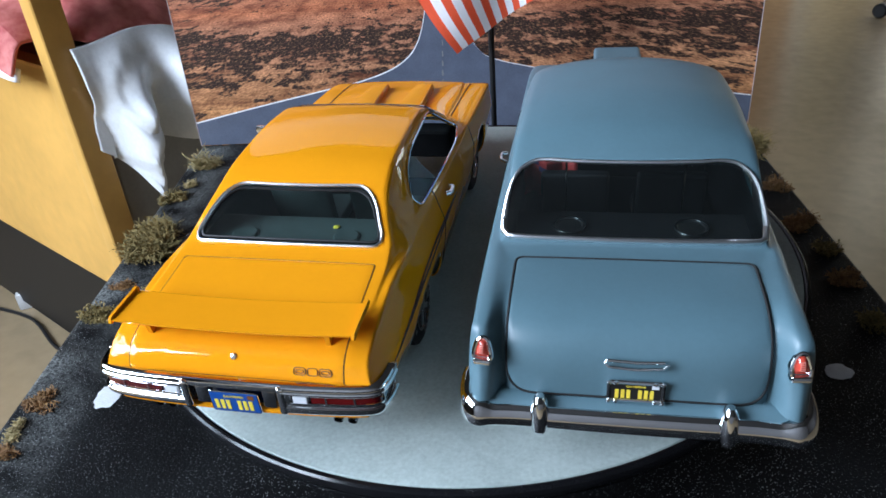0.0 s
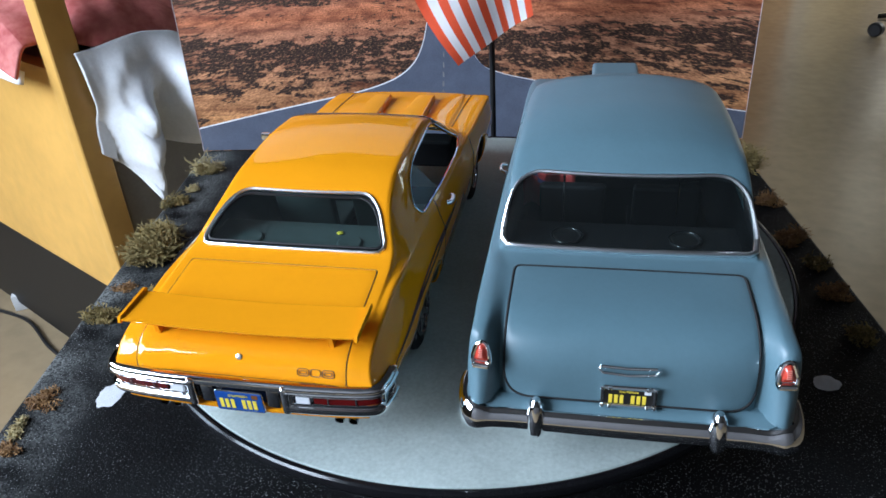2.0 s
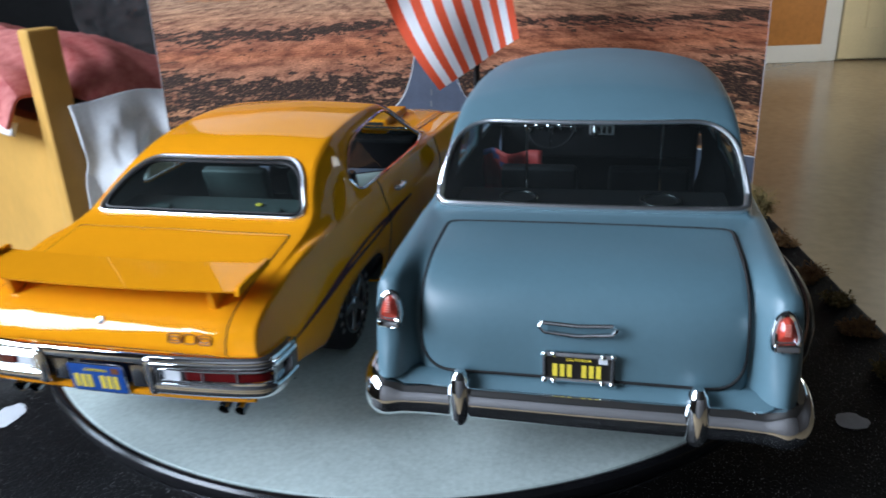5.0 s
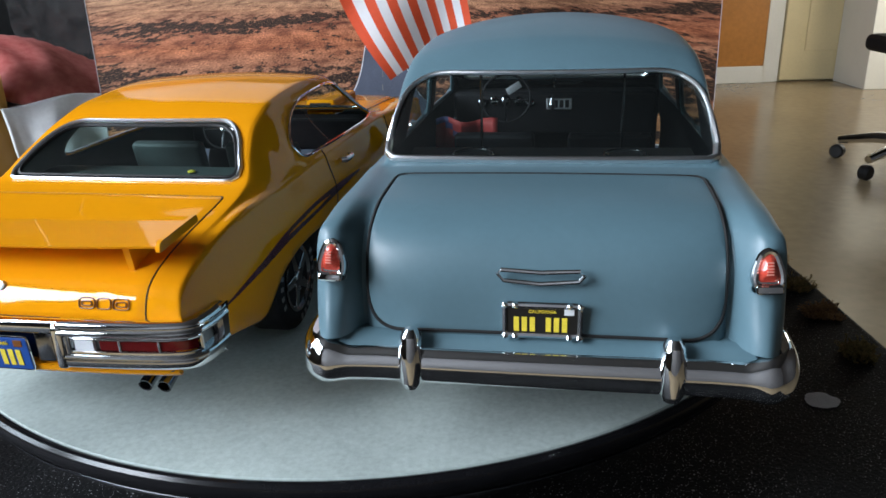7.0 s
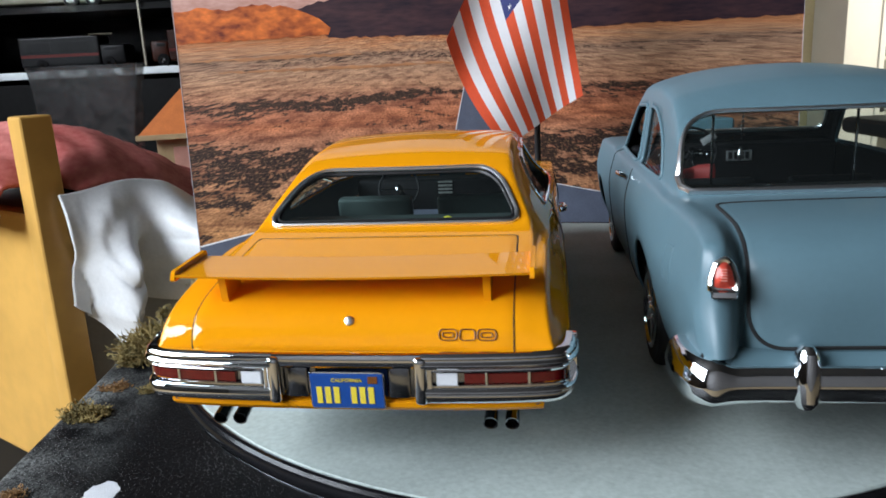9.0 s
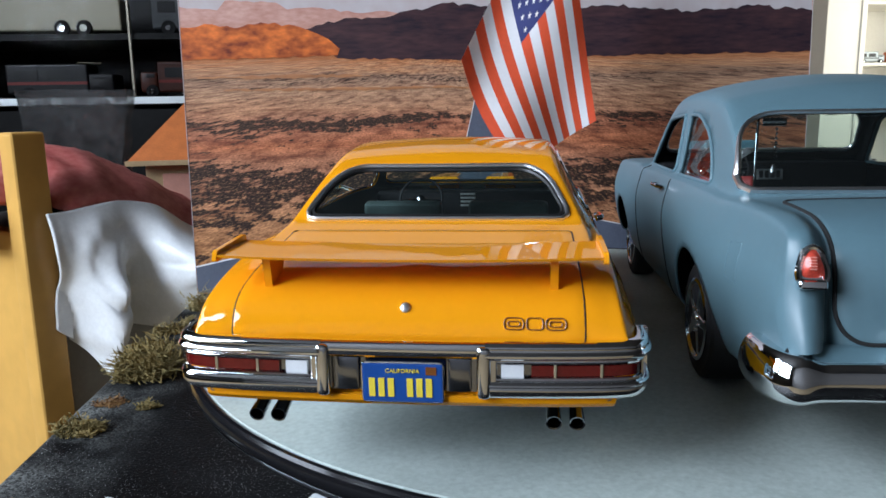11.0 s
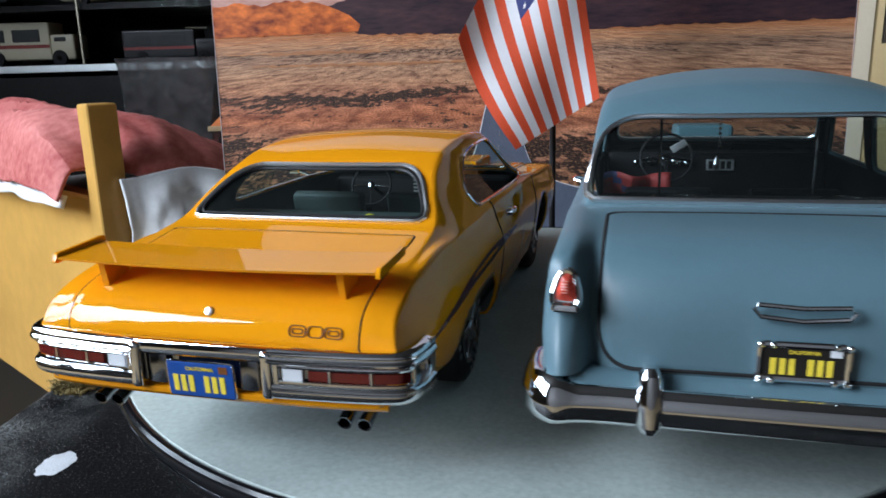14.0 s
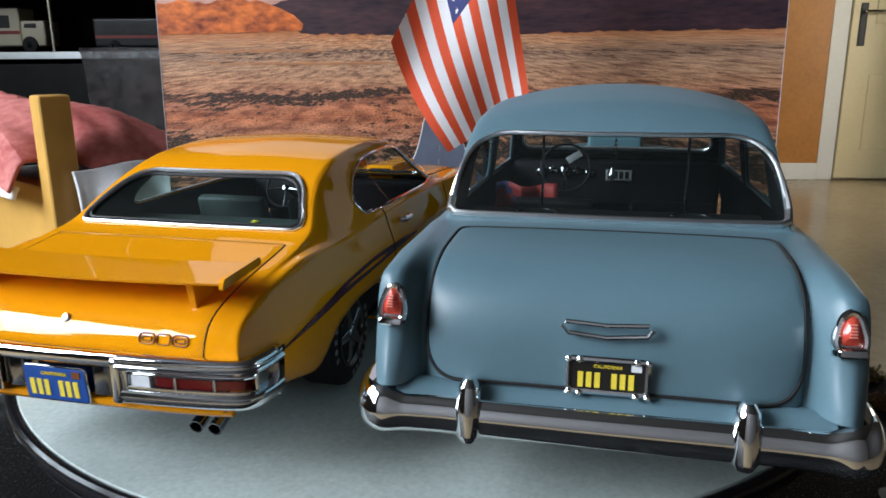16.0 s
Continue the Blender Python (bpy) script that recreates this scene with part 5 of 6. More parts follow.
def build_flag():
    root = empty("stick_flag", pose(0.0605, 0.576, BZ), "small striped flag with a starred blue corner on a black stick", "flag")
    o = Vector((0.0605, 0.576, BZ))
    part("stick", tube([(0, 0, 0.004), (0.0002, 0, 0.16), (0.003, 0.001, 0.292)], 0.0021, 12), M["black_trim"], root, "slim black stick")
    part("foot", lathe([(0.008, 0), (0.008, 0.004), (0.0062, 0.007), (0.0045, 0.02), (0.0025, 0.024)], 24), M["black_trim"], root)
    hl, hr, fr, fl = (Vector(p) for p in ((0.0005, 0.554, 0.118), (0.063, 0.560, 0.234), (0.0895, 0.566, 0.079), (0.036, 0.5585, 0.0475)))

    def at(s, t, off=0.0):
        p = hl.lerp(hr, s).lerp(fl.lerp(fr, s), t)
        p.y += 0.004 * math.sin(s * 3.0 + 0.4) * (1 - 0.4 * t) + 0.0028 * math.sin(6.0 * (s * 0.6 + t) - 0.6) + 0.0016 * math.sin(9 * s - 5 * t)
        p.x -= 0.0065 * (1 - s) * math.sin(math.pi * min(1, t * 1.02)) * 0.7
        return p - o + Vector((0, -off, 0))

    def patch(name, s0, s1, t0, t1, material, off=0.0, ns=3, ntt=22, label=""):
        b = bmesh.new()
        front = [[b.verts.new(at(s0 + (s1 - s0) * i / ns, t0 + (t1 - t0) * j / ntt, off)) for j in range(ntt + 1)] for i in range(ns + 1)]
        rear = [[b.verts.new(at(s0 + (s1 - s0) * i / ns, t0 + (t1 - t0) * j / ntt, off - 0.00025)) for j in range(ntt + 1)] for i in range(ns + 1)]
        for g in (front, rear):
            for i in range(ns):
                for j in range(ntt):
                    b.faces.new((g[i][j], g[i + 1][j], g[i + 1][j + 1], g[i][j + 1]))
        ring = [(0, j) for j in range(ntt)] + [(i, ntt) for i in range(ns)] + [(ns, ntt - j) for j in range(ntt)] + [(ns - i, 0) for i in range(ns)]
        for (a, c), (d, e) in zip(ring, ring[1:] + ring[:1]):
            b.faces.new((front[a][c], front[d][e], rear[d][e], rear[a][c]))
        return part(name, b, material, root, label)

    for k in range(13):
        t0 = 0.0 if k < 6 else 0.395
        patch("stripe", k / 13, (k + 1) / 13, t0, 1, flag_white if k % 2 else flag_red)
    can = patch("canton", 6 / 13, 1.0, 0.0, 0.395, flag_blue, ns=10, label="dark blue corner with white stars")
    stars = bmesh.new()
    for r in range(9):
        for c in range(6 if r % 2 == 0 else 5):
            s = 6 / 13 + (r + 1) / 10 * 7 / 13
            t = 0.395 * (2 * c + (1 if r % 2 == 0 else 2)) / 12
            vs = []
            for i in range(10):
                a = math.pi * i / 5
                q = 0.021 if i % 2 == 0 else 0.009
                vs.append(stars.verts.new(at(s + q * math.sin(a) * 0.9, t + q * math.cos(a) * 0.72, 0.0003)))
            stars.faces.new(vs)
    part("stars", stars, flag_white, can)


build_flag()

# ---- dressing of the board ----
moss_green = mat("olive_moss", (0.060, 0.052, 0.013), 0.9, scale=160, fine=5, color2=(0.34, 0.245, 0.085))
moss_brown = mat("rusty_moss", (0.10, 0.045, 0.015), 0.9, scale=160, fine=5, color2=(0.34, 0.19, 0.07))
moss_tan = mat("straw_moss", (0.20, 0.15, 0.06), 0.9, scale=160, fine=5, color2=(0.44, 0.36, 0.17))


def clump(x, y, rx, ry, h, n, material, label, seed, group):
    """A tuft of dried moss: short crooked sprigs with tiny knobs."""
    rnd = random.Random(seed)
    bm = bmesh.new()
    lumps = [(rnd.uniform(-0.55, 0.55), rnd.uniform(-0.55, 0.55), rnd.uniform(0.32, 0.6), rnd.uniform(0.5, 1.15)) for _ in range(6)]
    for i in range(int(n * 2.5)):
        lx, ly, size, tall = lumps[i % 6]
        a, q = rnd.uniform(0, 2 * math.pi), math.sqrt(rnd.random())
        bx, by = rx * (lx + size * q * math.cos(a)), ry * (ly + size * q * math.sin(a))
        top = h * tall * (1 - 0.7 * q * q) * rnd.uniform(0.4, 1.15)
        p = Vector((bx, by, 0))
        d = Vector((rnd.uniform(-0.5, 0.5) + 0.5 * bx / rx, rnd.uniform(-0.5, 0.5) + 0.5 * by / ry, 1)).normalized()
        k = 4
        r = rnd.uniform(0.0002, 0.00038)
        last = None
        for i in range(k + 1):
            ring = [bm.verts.new(p + r * (1.35 if i == k else 1 - 0.1 * i) * Vector((math.cos(b), math.sin(b), 0.4 * math.sin(b + 1)))) for b in (0, 2.1, 4.2)]
            if last:
                for j in range(3):
                    bm.faces.new((last[j], last[(j + 1) % 3], ring[(j + 1) % 3], ring[j]))
            last = ring
            p = p + d * top / k
            d = (d + Vector((rnd.uniform(-1.1, 1.1), rnd.uniform(-1.1, 1.1), rnd.uniform(-0.6, 0.35)))).normalized()
        tip = bm.verts.new(p + d * r - d * top / k * 0.6)
        for j in range(3):
            bm.faces.new((last[j], last[(j + 1) % 3], tip))
    ob = part("moss_tuft", bm, material, None, label, smooth=False)
    ob.matrix_basis = pose(x, y, BZ)
    return tagged(ob, category="moss tuft", group=group)


LG = "moss tufts along the board"
clump(-0.1935, 0.308, 0.006, 0.008, 0.006, 130, moss_tan, "flat straw-coloured moss patch at the near edge", 15, LG)
clump(-0.188, 0.293, 0.008, 0.006, 0.005, 120, moss_brown, "low dark brown moss patch at the near edge", 16, LG)
clump(-0.180, 0.490, 0.017, 0.025, 0.023, 1700, moss_green, "large olive moss tuft on the board's edge", 1, LG)
clump(-0.192, 0.556, 0.010, 0.010, 0.012, 160, moss_green, "small olive moss tuft with straw tips", 2, LG)
clump(-0.186, 0.580, 0.007, 0.006, 0.007, 70, moss_tan, "tiny straw-coloured moss tuft", 3, LG)
clump(-0.182, 0.616, 0.012, 0.009, 0.018, 200, moss_tan, "straw-coloured moss tuft beside the backdrop", 4, LG)
clump(-0.186, 0.436, 0.008, 0.006, 0.005, 110, moss_brown, "flat rusty brown moss tuft", 5, LG)
clump(-0.187, 0.402, 0.012, 0.012, 0.009, 240, moss_green, "low olive moss tuft on grey dust", 6, LG)
clump(-0.188, 0.329, 0.011, 0.009, 0.007, 170, moss_brown, "flat brown moss tuft", 7, LG)
clump(-0.164, 0.430, 0.007, 0.005, 0.005, 90, moss_green, "tiny green moss tuft beside the turntable", 8, LG)
clump(0.262, 0.585, 0.012, 0.012, 0.024, 300, moss_green, "tall green moss tuft at the far corner", 9, LG)
clump(0.255, 0.524, 0.011, 0.009, 0.010, 200, moss_brown, "rusty moss tuft on the shaded side", 10, LG)
clump(0.254, 0.468, 0.011, 0.010, 0.012, 240, moss_brown, "dark rusty moss tuft on the shaded side", 11, LG)
clump(0.260, 0.436, 0.009, 0.009, 0.009, 170, moss_green, "dark green moss tuft on the shaded side", 12, LG)
clump(0.256, 0.405, 0.011, 0.011, 0.007, 170, moss_brown, "flat rusty moss patch", 13, LG)
clump(0.256, 0.364, 0.011, 0.011, 0.008, 170, moss_green, "flat olive moss patch", 14, LG)

paint_white = mat("chipped_white_paint", (0.62, 0.64, 0.66), 0.6, vary=0.1, scale=200, bump=0.3)


def paint_spot(x, y, rx, ry, seed):
    rnd = random.Random(seed)
    bm = bmesh.new()
    ring = []
    for i in range(26):
        a = 2 * math.pi * i / 26
        k = rnd.uniform(0.88, 1.06)
        ring.append(bm.verts.new((x + rx * k * math.cos(a), y + ry * k * math.sin(a), BZ + 0.0003)))
    mid = bm.verts.new((x, y, BZ + 0.0008))
    for i in range(26):
        bm.faces.new((ring[i], ring[(i + 1) % 26], mid))
    return tagged(part("paint_chip", bm, paint_white, None, "flat white paint blot on the black board"), category="paint blot", group="paint blots")


paint_spot(-0.1525, 0.3315, 0.007, 0.010, 1)
paint_spot(-0.070, 0.332, 0.008, 0.007, 3)
paint_spot(0.219, 0.327, 0.0068, 0.0062, 2)

# ---- bed beside the table ----
BED = pose(-0.436, 0.858, 0, 0, 0, 52.3)  # x runs along its side, y along its end
bed_white = mat("white_cotton", (0.84, 0.85, 0.86), 0.6, vary=0.04, scale=40, bump=0.2, bump_scale=120)
silver = mat("silvery_white_lining", (0.80, 0.82, 0.83), 0.36, 0.0, vary=0.06, scale=30, bump=0.35, bump_scale=90)
red_cloth = mat("faded_red_quilt", (0.34, 0.052, 0.045), 0.75, scale=9, fine=12, bump=0.4, bump_scale=220, color2=(0.60, 0.20, 0.17))
grey_sheet = mat("pale_grey_sheet", (0.34, 0.34, 0.33), 0.75, vary=0.08, scale=25, bump=0.2, bump_scale=120)


def build_bed():
    bed = empty("bed", BED, "varnished pine single bed with a corner post", "bed")
    part("post", box(0.0, 0.034, -0.021, 0.006, FLOOR, 0.072, 0.004, 3), M["wood"], bed)
    part("footboard", box(0.004, 0.026, 0.006, 0.85, -0.345, -0.03, 0.005), M["wood"], bed)
    part("post", box(0.0, 0.036, 0.85, 0.885, FLOOR, 0.072, 0.004, 3), M["wood"], bed)
    part("side_rail", box(0.036, 1.1, 0.0, 0.018, -0.40, -0.30, 0.004), M["wood"], bed)
    part("mattress", box(0.055, 1.1, 0.03, 0.84, -0.31, -0.105, 0.03, 4), grey_sheet, bed)
    # two black panels added in place of the deep shade under the bed
    part("shade_panel", box(0.036, 0.05, 0.05, 0.85, FLOOR + 0.02, -0.346, 0.003), M["black_trim"], bed)
    part("shade_panel", box(0.055, 1.05, 0.03, 0.045, FLOOR + 0.04, -0.33, 0.003), M["black_trim"], bed, "dark panel standing in for the shade under the mattress")
    part("leg", box(1.05, 1.1, 0.0, 0.04, FLOOR, -0.30, 0.004), M["wood"], bed)
    part("leg", box(1.05, 1.1, 0.81, 0.85, FLOOR, -0.30, 0.004), M["wood"], bed)
    quilt = empty("quilt", BED, "rumpled red quilt with a silvery white lining on the bed", "quilt")
    # heights along the bed's length: the crest of the heap, its rim over the side, and the hanging lining's foot
    xs = [-0.03, -0.01, 0.034, 0.098, 0.143, 0.2, 0.27, 0.365, 0.6, 1.08]
    crest = [-0.02, 0.052, 0.064, 0.050, 0.032, 0.008, -0.036, -0.080, -0.09, -0.095]
    rim = [-0.035, -0.012, -0.013, -0.008, -0.015, -0.05, -0.075, -0.09, -0.097, -0.1]
    foot = [-0.06, -0.09, -0.14, -0.150, -0.158, -0.160, -0.155, -0.15, -0.14, -0.13]

    def level(values, x):
        return float(pchip(xs, [[v] for v in values], [min(1.08, max(-0.03, x))])[0][0])

    def sheet(name, material, ni, nj, f, thick=0.004):
        bm = bmesh.new()
        grid = [[bm.verts.new(f(i / ni, j / nj)) for j in range(nj + 1)] for i in range(ni + 1)]
        for a, b in zip(grid, grid[1:]):
            for j in range(nj):
                bm.faces.new((a[j], a[j + 1], b[j + 1], b[j]))
        ob = part(name, bm, material, quilt)
        so = ob.modifiers.new("thickness", "SOLIDIFY")
        so.thickness = thick

    def red(i, j):
        x = -0.03 + 1.11 * i ** 1.5
        inner = min(1, max(0, (0.052 - x) / 0.02))
        y = -0.022 + 0.038 * inner + (0.84 - 0.038 * inner) * j ** 1.3
        k = min(1, max(0, (y + 0.022 - 0.03 * inner) / 0.13))
        k = math.sin(k * math.pi / 2) ** 0.8
        z = level(rim, x) * (1 - k) + level(crest, x) * k
        w = noise.fractal(Vector((x * 9, y * 7, 2.0)), 1.0, 2.0, 3)
        crease = 1 - abs(noise.noise(Vector((x * 26 + y * 14, y * 9 - x * 6, 5.0)))) * 2
        z += (0.008 * w + 0.007 * crease - 0.006) * min(1, k + 0.25) + 0.004 * math.sin(y * 26 + x * 9) * k
        return (x + 0.004 * w, y - 0.006 * math.sin(math.pi * min(1, k)) - 0.004 * w, z)

    def step(x, start, width):
        k = min(1, max(0, (x - start) / width))
        return k * k * (3 - 2 * k)

    def white(i, j):
        x = 0.024 + 0.445 * i ** 1.15
        free = min(1, max(0, (x - 0.036) / 0.03))
        a, b = level(rim, x), level(foot, x) - 0.066 * math.exp(-((x - 0.072) / 0.021) ** 2)
        z = a + 0.002 + (b - a) * j
        soft = noise.fractal(Vector((x * 13 + j * 1.5, z * 10, 4.0)), 1.0, 2.0, 2)
        ridge = abs(noise.noise(Vector((x * 30 + j * 1.2, j * 5.0 - x * 9, 8.0))))
        fold = math.sin(x * 62 + j * 2.4 + 2.6 * soft) * 0.015 + math.sin(x * 34 - j * 4 + 1) * 0.019 - ridge * 0.022
        y = -0.014 - 0.034 * math.sin(math.pi * min(1, j * 0.9 + 0.12)) + (fold + 0.008 * soft) * free * min(1, j * 2.2) + 0.02 * j - (0.045 * step(x, 0.029, 0.045) - 0.03 * step(x, 0.076, 0.03) + 0.045 * step(x, 0.110, 0.03)) * min(1, j * 2)
        if x < 0.042:
            y = min(y, -0.027)
        return (x + 0.010 * soft * j, y, z + 0.004 * soft * j)

    def hem(i, j):
        y = 0.020 + 0.81 * i
        w = noise.noise(Vector((y * 14, 1.0, 6.0)))
        return (-0.022 - 0.006 * j + 0.004 * w, y, -0.026 - 0.014 * j + 0.005 * w)

    sheet("red_top", red_cloth, 110, 80, red)
    sheet("white_lining", silver, 120, 60, white)
    sheet("white_hem", bed_white, 60, 3, hem, 0.006)


build_bed()


def build_house():
    h = empty("toy_house", pose(-0.35, 1.365, -0.105, 0, 0, 8), "small wooden toy house with an orange roof, on the bed", "toy house")
    pale = mat("pale_wood_wall", (0.34, 0.24, 0.12), 0.6, vary=0.15, scale=40)
    tiles = mat("orange_roof", (0.46, 0.13, 0.03), 0.5, vary=0.15, scale=60)
    part("wall", box(-0.095, 0.095, -0.075, 0.075, 0, 0.122, 0.002), pale, h)
    top = bmesh.new()
    base = [top.verts.new(p) for p in ((-0.118, -0.098, 0.12), (0.118, -0.098, 0.12), (0.118, 0.098, 0.12), (-0.118, 0.098, 0.12))]
    ridge = [top.verts.new(p) for p in ((-0.015, 0, 0.232), (0.015, 0, 0.232))]
    for f in ((base[0], base[1], ridge[1], ridge[0]), (base[1], base[2], ridge[1]), (base[2], base[3], ridge[0], ridge[1]), (base[3], base[0], ridge[0]), base[::-1]):
        top.faces.new(f)
    part("roof", top, tiles, h, smooth=False)
    part("eave_board", box(-0.12, 0.12, -0.1, -0.097, 0.114, 0.122, 0.0005), pale, h)
    for x0, x1, z0, z1, m in ((-0.07, -0.03, 0.055, 0.1, mat("pink_pane", (0.5, 0.26, 0.2), 0.3)), (0.005, 0.045, 0.0, 0.09, M["black_trim"])):
        part("window" if z0 else "door", box(x0, x1, -0.078, -0.074, z0, z1, 0.001), m, h)


build_house()


def film_mat(name, color, cover):
    """Scuffed see-through plastic: clear film with a milky, glossy share."""
    m = mat(name, color, 0.22, vary=0.5, scale=30, fine=6, bump=1.0, bump_scale=45)
    nt = m.node_tree
    tr, mx = nt.nodes.new("ShaderNodeBsdfTransparent"), nt.nodes.new("ShaderNodeMixShader")
    tc, n, r = nt.nodes.new("ShaderNodeTexCoord"), nt.nodes.new("ShaderNodeTexNoise"), nt.nodes.new("ShaderNodeMapRange")
    n.inputs["Scale"].default_value, n.inputs["Detail"].default_value, n.inputs["Distortion"].default_value = 26.0, 5, 1.2
    r.inputs[1].default_value, r.inputs[2].default_value, r.inputs[3].default_value, r.inputs[4].default_value = 0.36, 0.66, cover * 0.35, cover * 2.2
    nt.links.new(tc.outputs["Object"], n.inputs["Vector"])
    nt.links.new(n.outputs[0], r.inputs[0])
    nt.links.new(r.outputs[0], mx.inputs[0])
    nt.links.new(tr.outputs[0], mx.inputs[1])
    nt.links.new(nt.nodes["Principled BSDF"].outputs[0], mx.inputs[2])
    nt.links.new(mx.outputs[0], nt.nodes["Material Output"].inputs[0])
    return m


def build_plastic_box():
    p = empty("plastic_box", pose(-0.60, 1.46, -0.105, 0, 0, 12), "crumpled clear plastic box standing on the bed", "plastic box")
    film = film_mat("scuffed_clear_plastic", (0.06, 0.061, 0.06), 0.32)
    for x0, x1, y0, y1 in ((-0.085, 0.085, -0.052, -0.05), (-0.085, 0.085, 0.05, 0.052), (-0.087, -0.085, -0.05, 0.05), (0.085, 0.087, -0.05, 0.05)):
        b = box(x0, x1, y0, y1, 0, 0.235)
        bmesh.ops.subdivide_edges(b, edges=b.edges[:], cuts=7, use_grid_fill=True)
        for v in b.verts:
            v.co.x *= 0.72 + 1.3 * v.co.z
            v.co += Vector((1, 1, 0.3)) * 0.006 * noise.noise(v.co * 26)
        part("side", b, film, p)


build_plastic_box()

# ---- dark display cabinet behind the bed ----
cab_black = mat("black_cabinet", (0.008, 0.0078, 0.0078), 0.32, vary=0.25, scale=10, spec=0.22)


def model_vehicle(name, m, l, w, h, paint, stripe, label):
    """A boxy toy van or truck with cab, windows and wheels."""
    v = empty(name, m, label, "model vehicle", "model vehicles on the shelf")
    part("body", box(-l / 2, l * 0.26, -w / 2, w / 2, h * 0.16, h, 0.006, 3), paint, v)
    part("cab", box(l * 0.26, l / 2, -w / 2, w / 2, h * 0.16, h * 0.72, 0.008, 3), paint, v)
    if l > 0.4:  # a closed trailer with plain sides
        for x in (-l * 0.3, -l * 0.18, l * 0.36):
            for s in (-1, 1):
                wh = part("wheel", moved(lathe([(h * 0.20, -0.008), (h * 0.23, 0), (h * 0.20, 0.008)], 24), pose(x, s * w * 0.48, h * 0.23, 90, 0, 0)), M["rubber"], v)
                part("hub", moved(lathe([(h * 0.10, -0.003), (h * 0.08, 0.003)], 16), pose(x, s * (w * 0.48 + 0.008), h * 0.23, 90, 0, 0)), M["chrome"], wh)
        return v
    part("stripe", box(-l * 0.49, l * 0.25, -w / 2 - 0.0006, w / 2 + 0.0006, h * 0.42, h * 0.5), stripe, v)
    for x0, x1 in ((-l * 0.42, -l * 0.2), (-l * 0.12, l * 0.16), (l * 0.3, l * 0.42)):
        part("window", box(x0, x1, -w / 2 - 0.0008, w / 2 + 0.0008, h * 0.56, h * (0.84 if x1 < l * 0.25 else 0.66), 0.001), M["black_trim"], v)
    for x in (-l * 0.3, l * 0.34):
        for s in (-1, 1):
            wh = part("wheel", moved(lathe([(h * 0.17, -0.006), (h * 0.19, 0), (h * 0.17, 0.006)], 24), pose(x, s * w * 0.48, h * 0.19, 90, 0, 0)), M["rubber"], v)
            part("hub", moved(lathe([(h * 0.07, -0.003), (h * 0.06, 0.003)], 16), pose(x, s * (w * 0.48 + 0.006), h * 0.19, 90, 0, 0)), M["chrome"], wh)
    return v


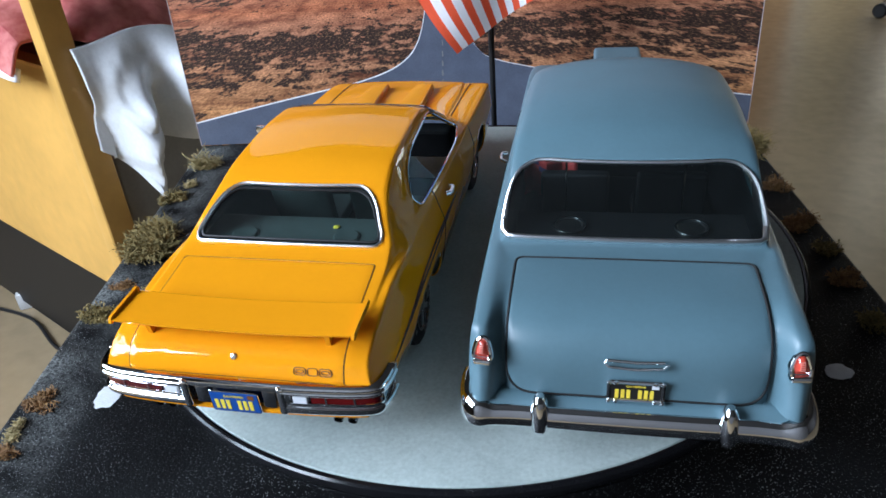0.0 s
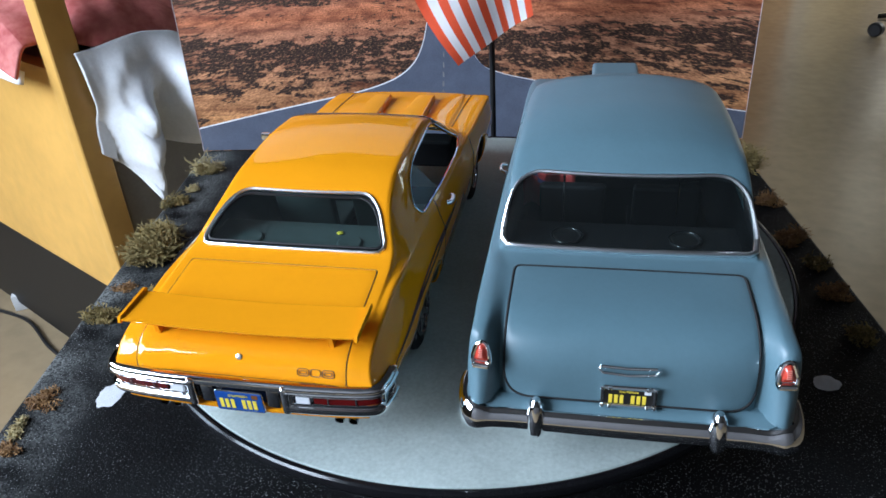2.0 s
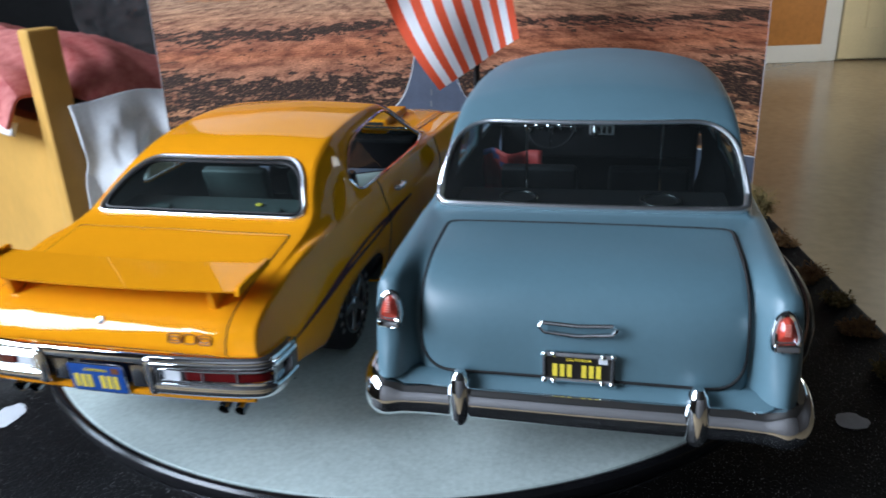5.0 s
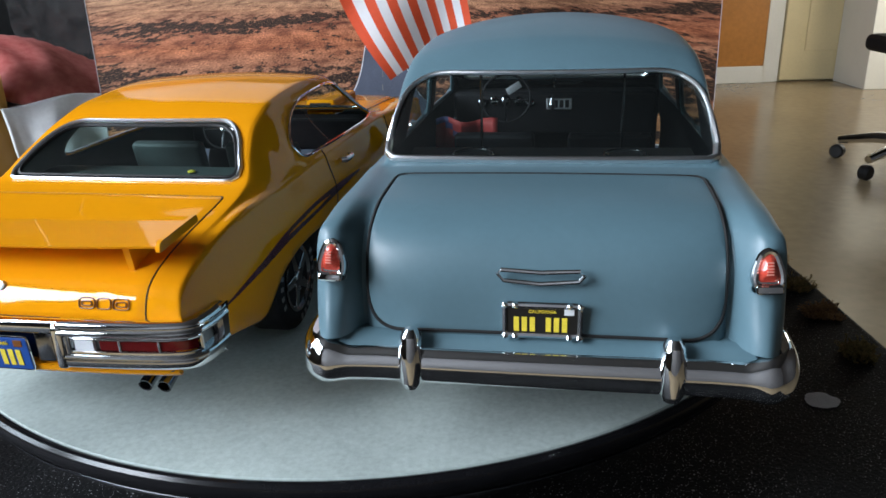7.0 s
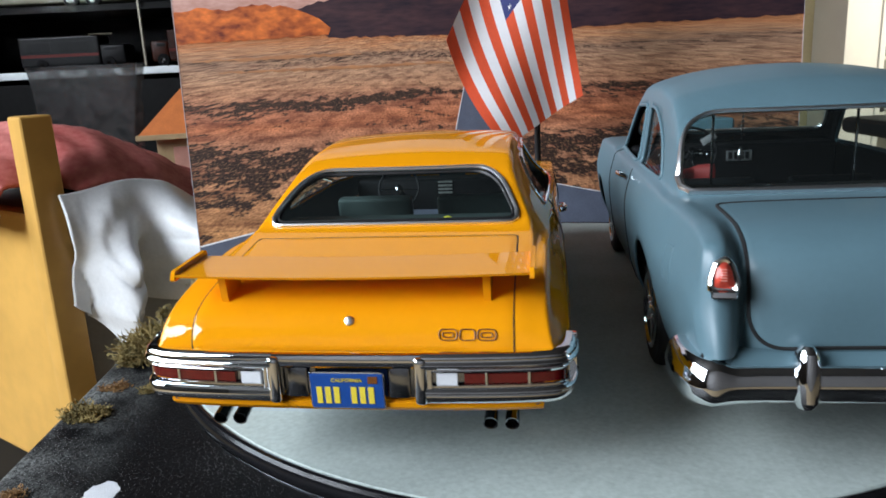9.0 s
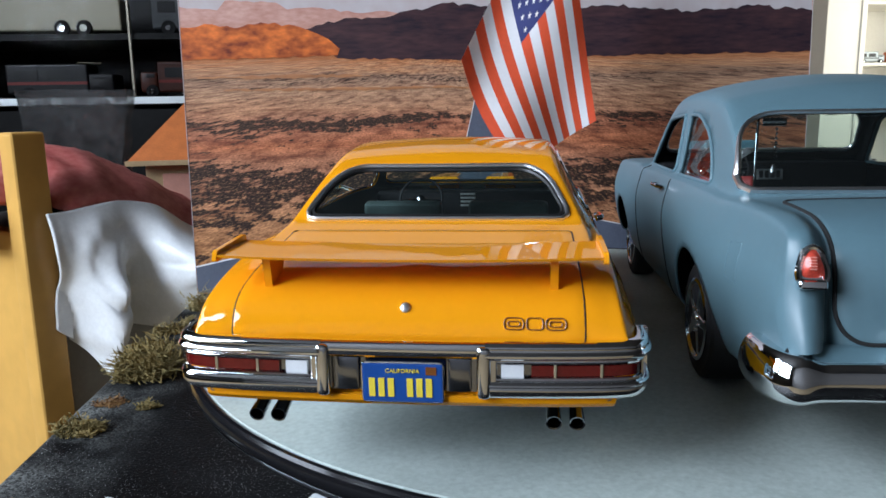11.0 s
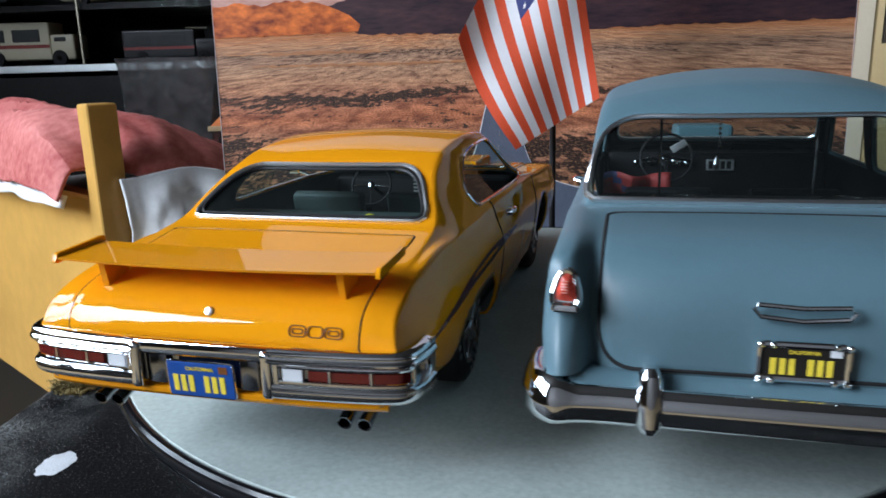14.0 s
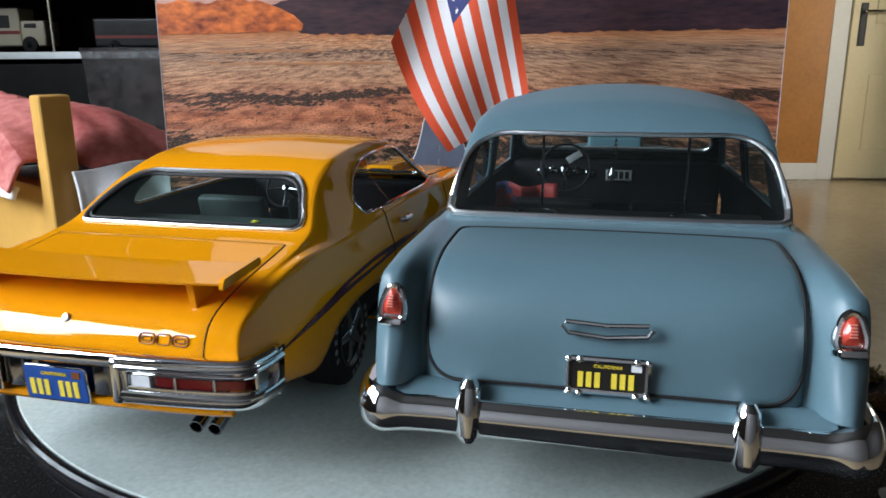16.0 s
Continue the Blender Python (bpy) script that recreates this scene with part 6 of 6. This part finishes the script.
def build_cabinet():
    c = empty("display_cabinet", pose(-1.22, 2.2, FLOOR), "open black display cabinet with steel shelf edges", "cabinet")
    part("back", box(-0.85, 0.85, 0.34, 0.36, 0, 1.9), cab_black, c)
    # the left one is unseen, added to keep window light off the shelves
    for x in (-0.85, 0.83):
        part("side", box(x, x + 0.02, 0.0, 0.34, 0, 1.9), cab_black, c)
    for z, steel in ((0.02, False), (0.42, False), (0.735, True), (0.905, False), (1.3, False), (1.88, False)):
        s = part("shelf", box(-0.83, 0.83, 0.012, 0.34, z, z + 0.016), cab_black, c)
        if steel:
            part("steel_edge", box(-0.83, 0.83, 0.003, 0.012, z - 0.001, z + 0.018, 0.001), mat("brushed_steel", (0.45, 0.48, 0.48), 0.35, 0.6, vary=0.05, scale=30), s)
    part("plinth_front", box(-0.83, 0.83, 0.004, 0.012, 0.0, 0.72), mat("black_plinth", (0.006, 0.006, 0.006), 0.5, vary=0.25, scale=10, spec=0.08), c)
    for x in (0.02, 0.473):
        part("glass_edge", box(x, x + 0.005, -0.004, 0.004, 0.755, 1.86), mat("worn_brass_edge", (0.20, 0.18, 0.13), 0.4, 0.3, vary=0.2, scale=30), c)
    smoked = glass_mat("smoked_glass", (0.75, 0.75, 0.75), 0.03, 0.02)
    for x0, x1 in ((-0.82, 0.016), (0.029, 0.469), (0.482, 0.82)):
        for z0, z1 in ((0.756, 1.87),):
            part("glass_door", box(x0, x1, 0.0, 0.003, z0, z1), smoked, c)
    cream = mat("cream_toy_paint", (0.72, 0.66, 0.47), 0.35, vary=0.06, scale=40)
    dark = mat("dark_toy_paint", (0.012, 0.012, 0.013), 0.3, vary=0.2, scale=60)
    grey = mat("grey_toy_paint", (0.10, 0.11, 0.115), 0.35, vary=0.2, scale=60)
    redp = mat("red_toy_stripe", (0.30, 0.03, 0.02), 0.4)
    zs = FLOOR + 0.751
    brown = mat("brown_toy_paint", (0.10, 0.025, 0.012), 0.3, vary=0.2, scale=60)
    for x, l, h, turn, p, lab in ((-1.43, 0.30, 0.13, 4, cream, "cream toy camper van with a red stripe"), (-0.975, 0.29, 0.097, 2, dark, "dark toy flatbed truck on a shelf"),
                                  (-0.655, 0.20, 0.10, 182, brown, "brown toy truck with chrome hubs"), (-1.80, 0.24, 0.14, 4, grey, "grey toy bus on a shelf")):
        model_vehicle("toy_vehicle", pose(x, 2.33, zs, 0, 0, turn), l, 0.09, h, p, redp, lab)
    card = part("card", moved(box(-0.03, 0.03, -0.03, 0.03, 0, 0.002, 0.0005), pose(-0.90, 2.31, zs + 0.098, 0, 0, 24)), cream)
    tagged(card, "small cream card lying on a toy truck", "card")
    zs = FLOOR + 0.921
    for x, l, h, turn, p, lab in ((-1.045, 0.50, 0.10, 181, cream, "long cream toy trailer truck on a shelf"), (-0.60, 0.22, 0.11, 3, grey, "grey toy van on a shelf"),
                                  (-1.62, 0.30, 0.11, 3, dark, "dark toy truck on a shelf")):
        model_vehicle("toy_vehicle", pose(x, 2.33, zs, 0, 0, turn), l, 0.09, h, p, grey, lab)

build_cabinet()

# ---- far end of the room ----
def build_white_cabinet():
    c = empty("white_display_shelf", pose(2.42, 4.34, FLOOR), "white display shelf with model cars", "shelf")
    part("side", box(0.0, 0.20, 0.0, 0.36, 0, 2.2, 0.004), white_mat, c)
    part("back", box(0.20, 0.66, 0.33, 0.36, 0, 2.2), white_mat, c)
    part("stile", box(0.20, 0.23, -0.01, 0.02, 0, 2.2, 0.003), white_mat, c)
    for z in (0.3, 0.62, 0.91, 1.25):
        part("shelf", box(0.20, 0.66, 0.0, 0.33, z, z + 0.018, 0.002), white_mat, c)
    grey = mat("silver_toy_paint", (0.30, 0.33, 0.35), 0.3, 0.5, vary=0.1, scale=60)
    redp = mat("orange_toy_paint", (0.5, 0.12, 0.03), 0.35)
    for x, z, p in ((2.78, 0.928, grey), (2.98, 0.928, redp), (2.80, 0.638, grey), (2.79, 0.318, grey)):
        model_vehicle("toy_vehicle", pose(x, 4.5, FLOOR + z, 0, 0, 0), 0.16, 0.08, 0.07, p, M["black_trim"], "small toy car on the white shelf")


build_white_cabinet()


def build_chair_base():
    c = empty("swivel_stool", pose(1.735, 2.67, FLOOR), "swivel stool with a chrome star base on castors", "stool")
    part("column", lathe([(0.028, 0.06), (0.028, 0.25), (0.018, 0.26), (0.018, 0.40)], 20), M["chrome"], c)
    part("seat", moved(box(-0.17, 0.17, -0.17, 0.17, 0, 0.06, 0.03, 3), pose(0, 0, 0.40)), M["interior"], c)
    for i in range(5):
        a = 2 * math.pi * i / 5 + math.pi + 0.45
        d = Vector((math.cos(a), math.sin(a), 0))
        leg = part("leg", tube([d * 0.02 + Vector((0, 0, 0.1)), d * 0.14 + Vector((0, 0, 0.095)), d * 0.27 + Vector((0, 0, 0.07))], [0.022, 0.02, 0.014], 10), M["chrome"], c)
        part("castor", moved(lathe([(0.02, -0.018), (0.026, -0.012), (0.026, 0.012), (0.02, 0.018)], 20), pose(*(d * 0.27 + Vector((0, 0, 0.026))), 90, 0, math.degrees(a))), M["black_trim"], leg)


build_chair_base()

# ---- floor clutter beside the bed ----
cable = part("cable", tube([Vector(p) for p in smooth_values([(-0.95, 1.25, FLOOR + 0.005), (-0.84, 1.2, FLOOR + 0.005), (-0.76, 1.12, FLOOR + 0.005), (-0.70, 1.06, FLOOR + 0.005), (-0.685, 1.0, FLOOR + 0.005)], 8)], 0.0032, 8), M["black_trim"])
tagged(cable, "black power cable lying on the floor", "cable")
carton = part("carton", moved(box(-0.022, 0.022, -0.03, 0.03, 0, 0.035, 0.004), pose(-0.87, 1.27, FLOOR, 0, 0, 20)), mat("white_carton", (0.6, 0.6, 0.58), 0.6))
tagged(carton, "small white carton on the floor under the bed", "carton")
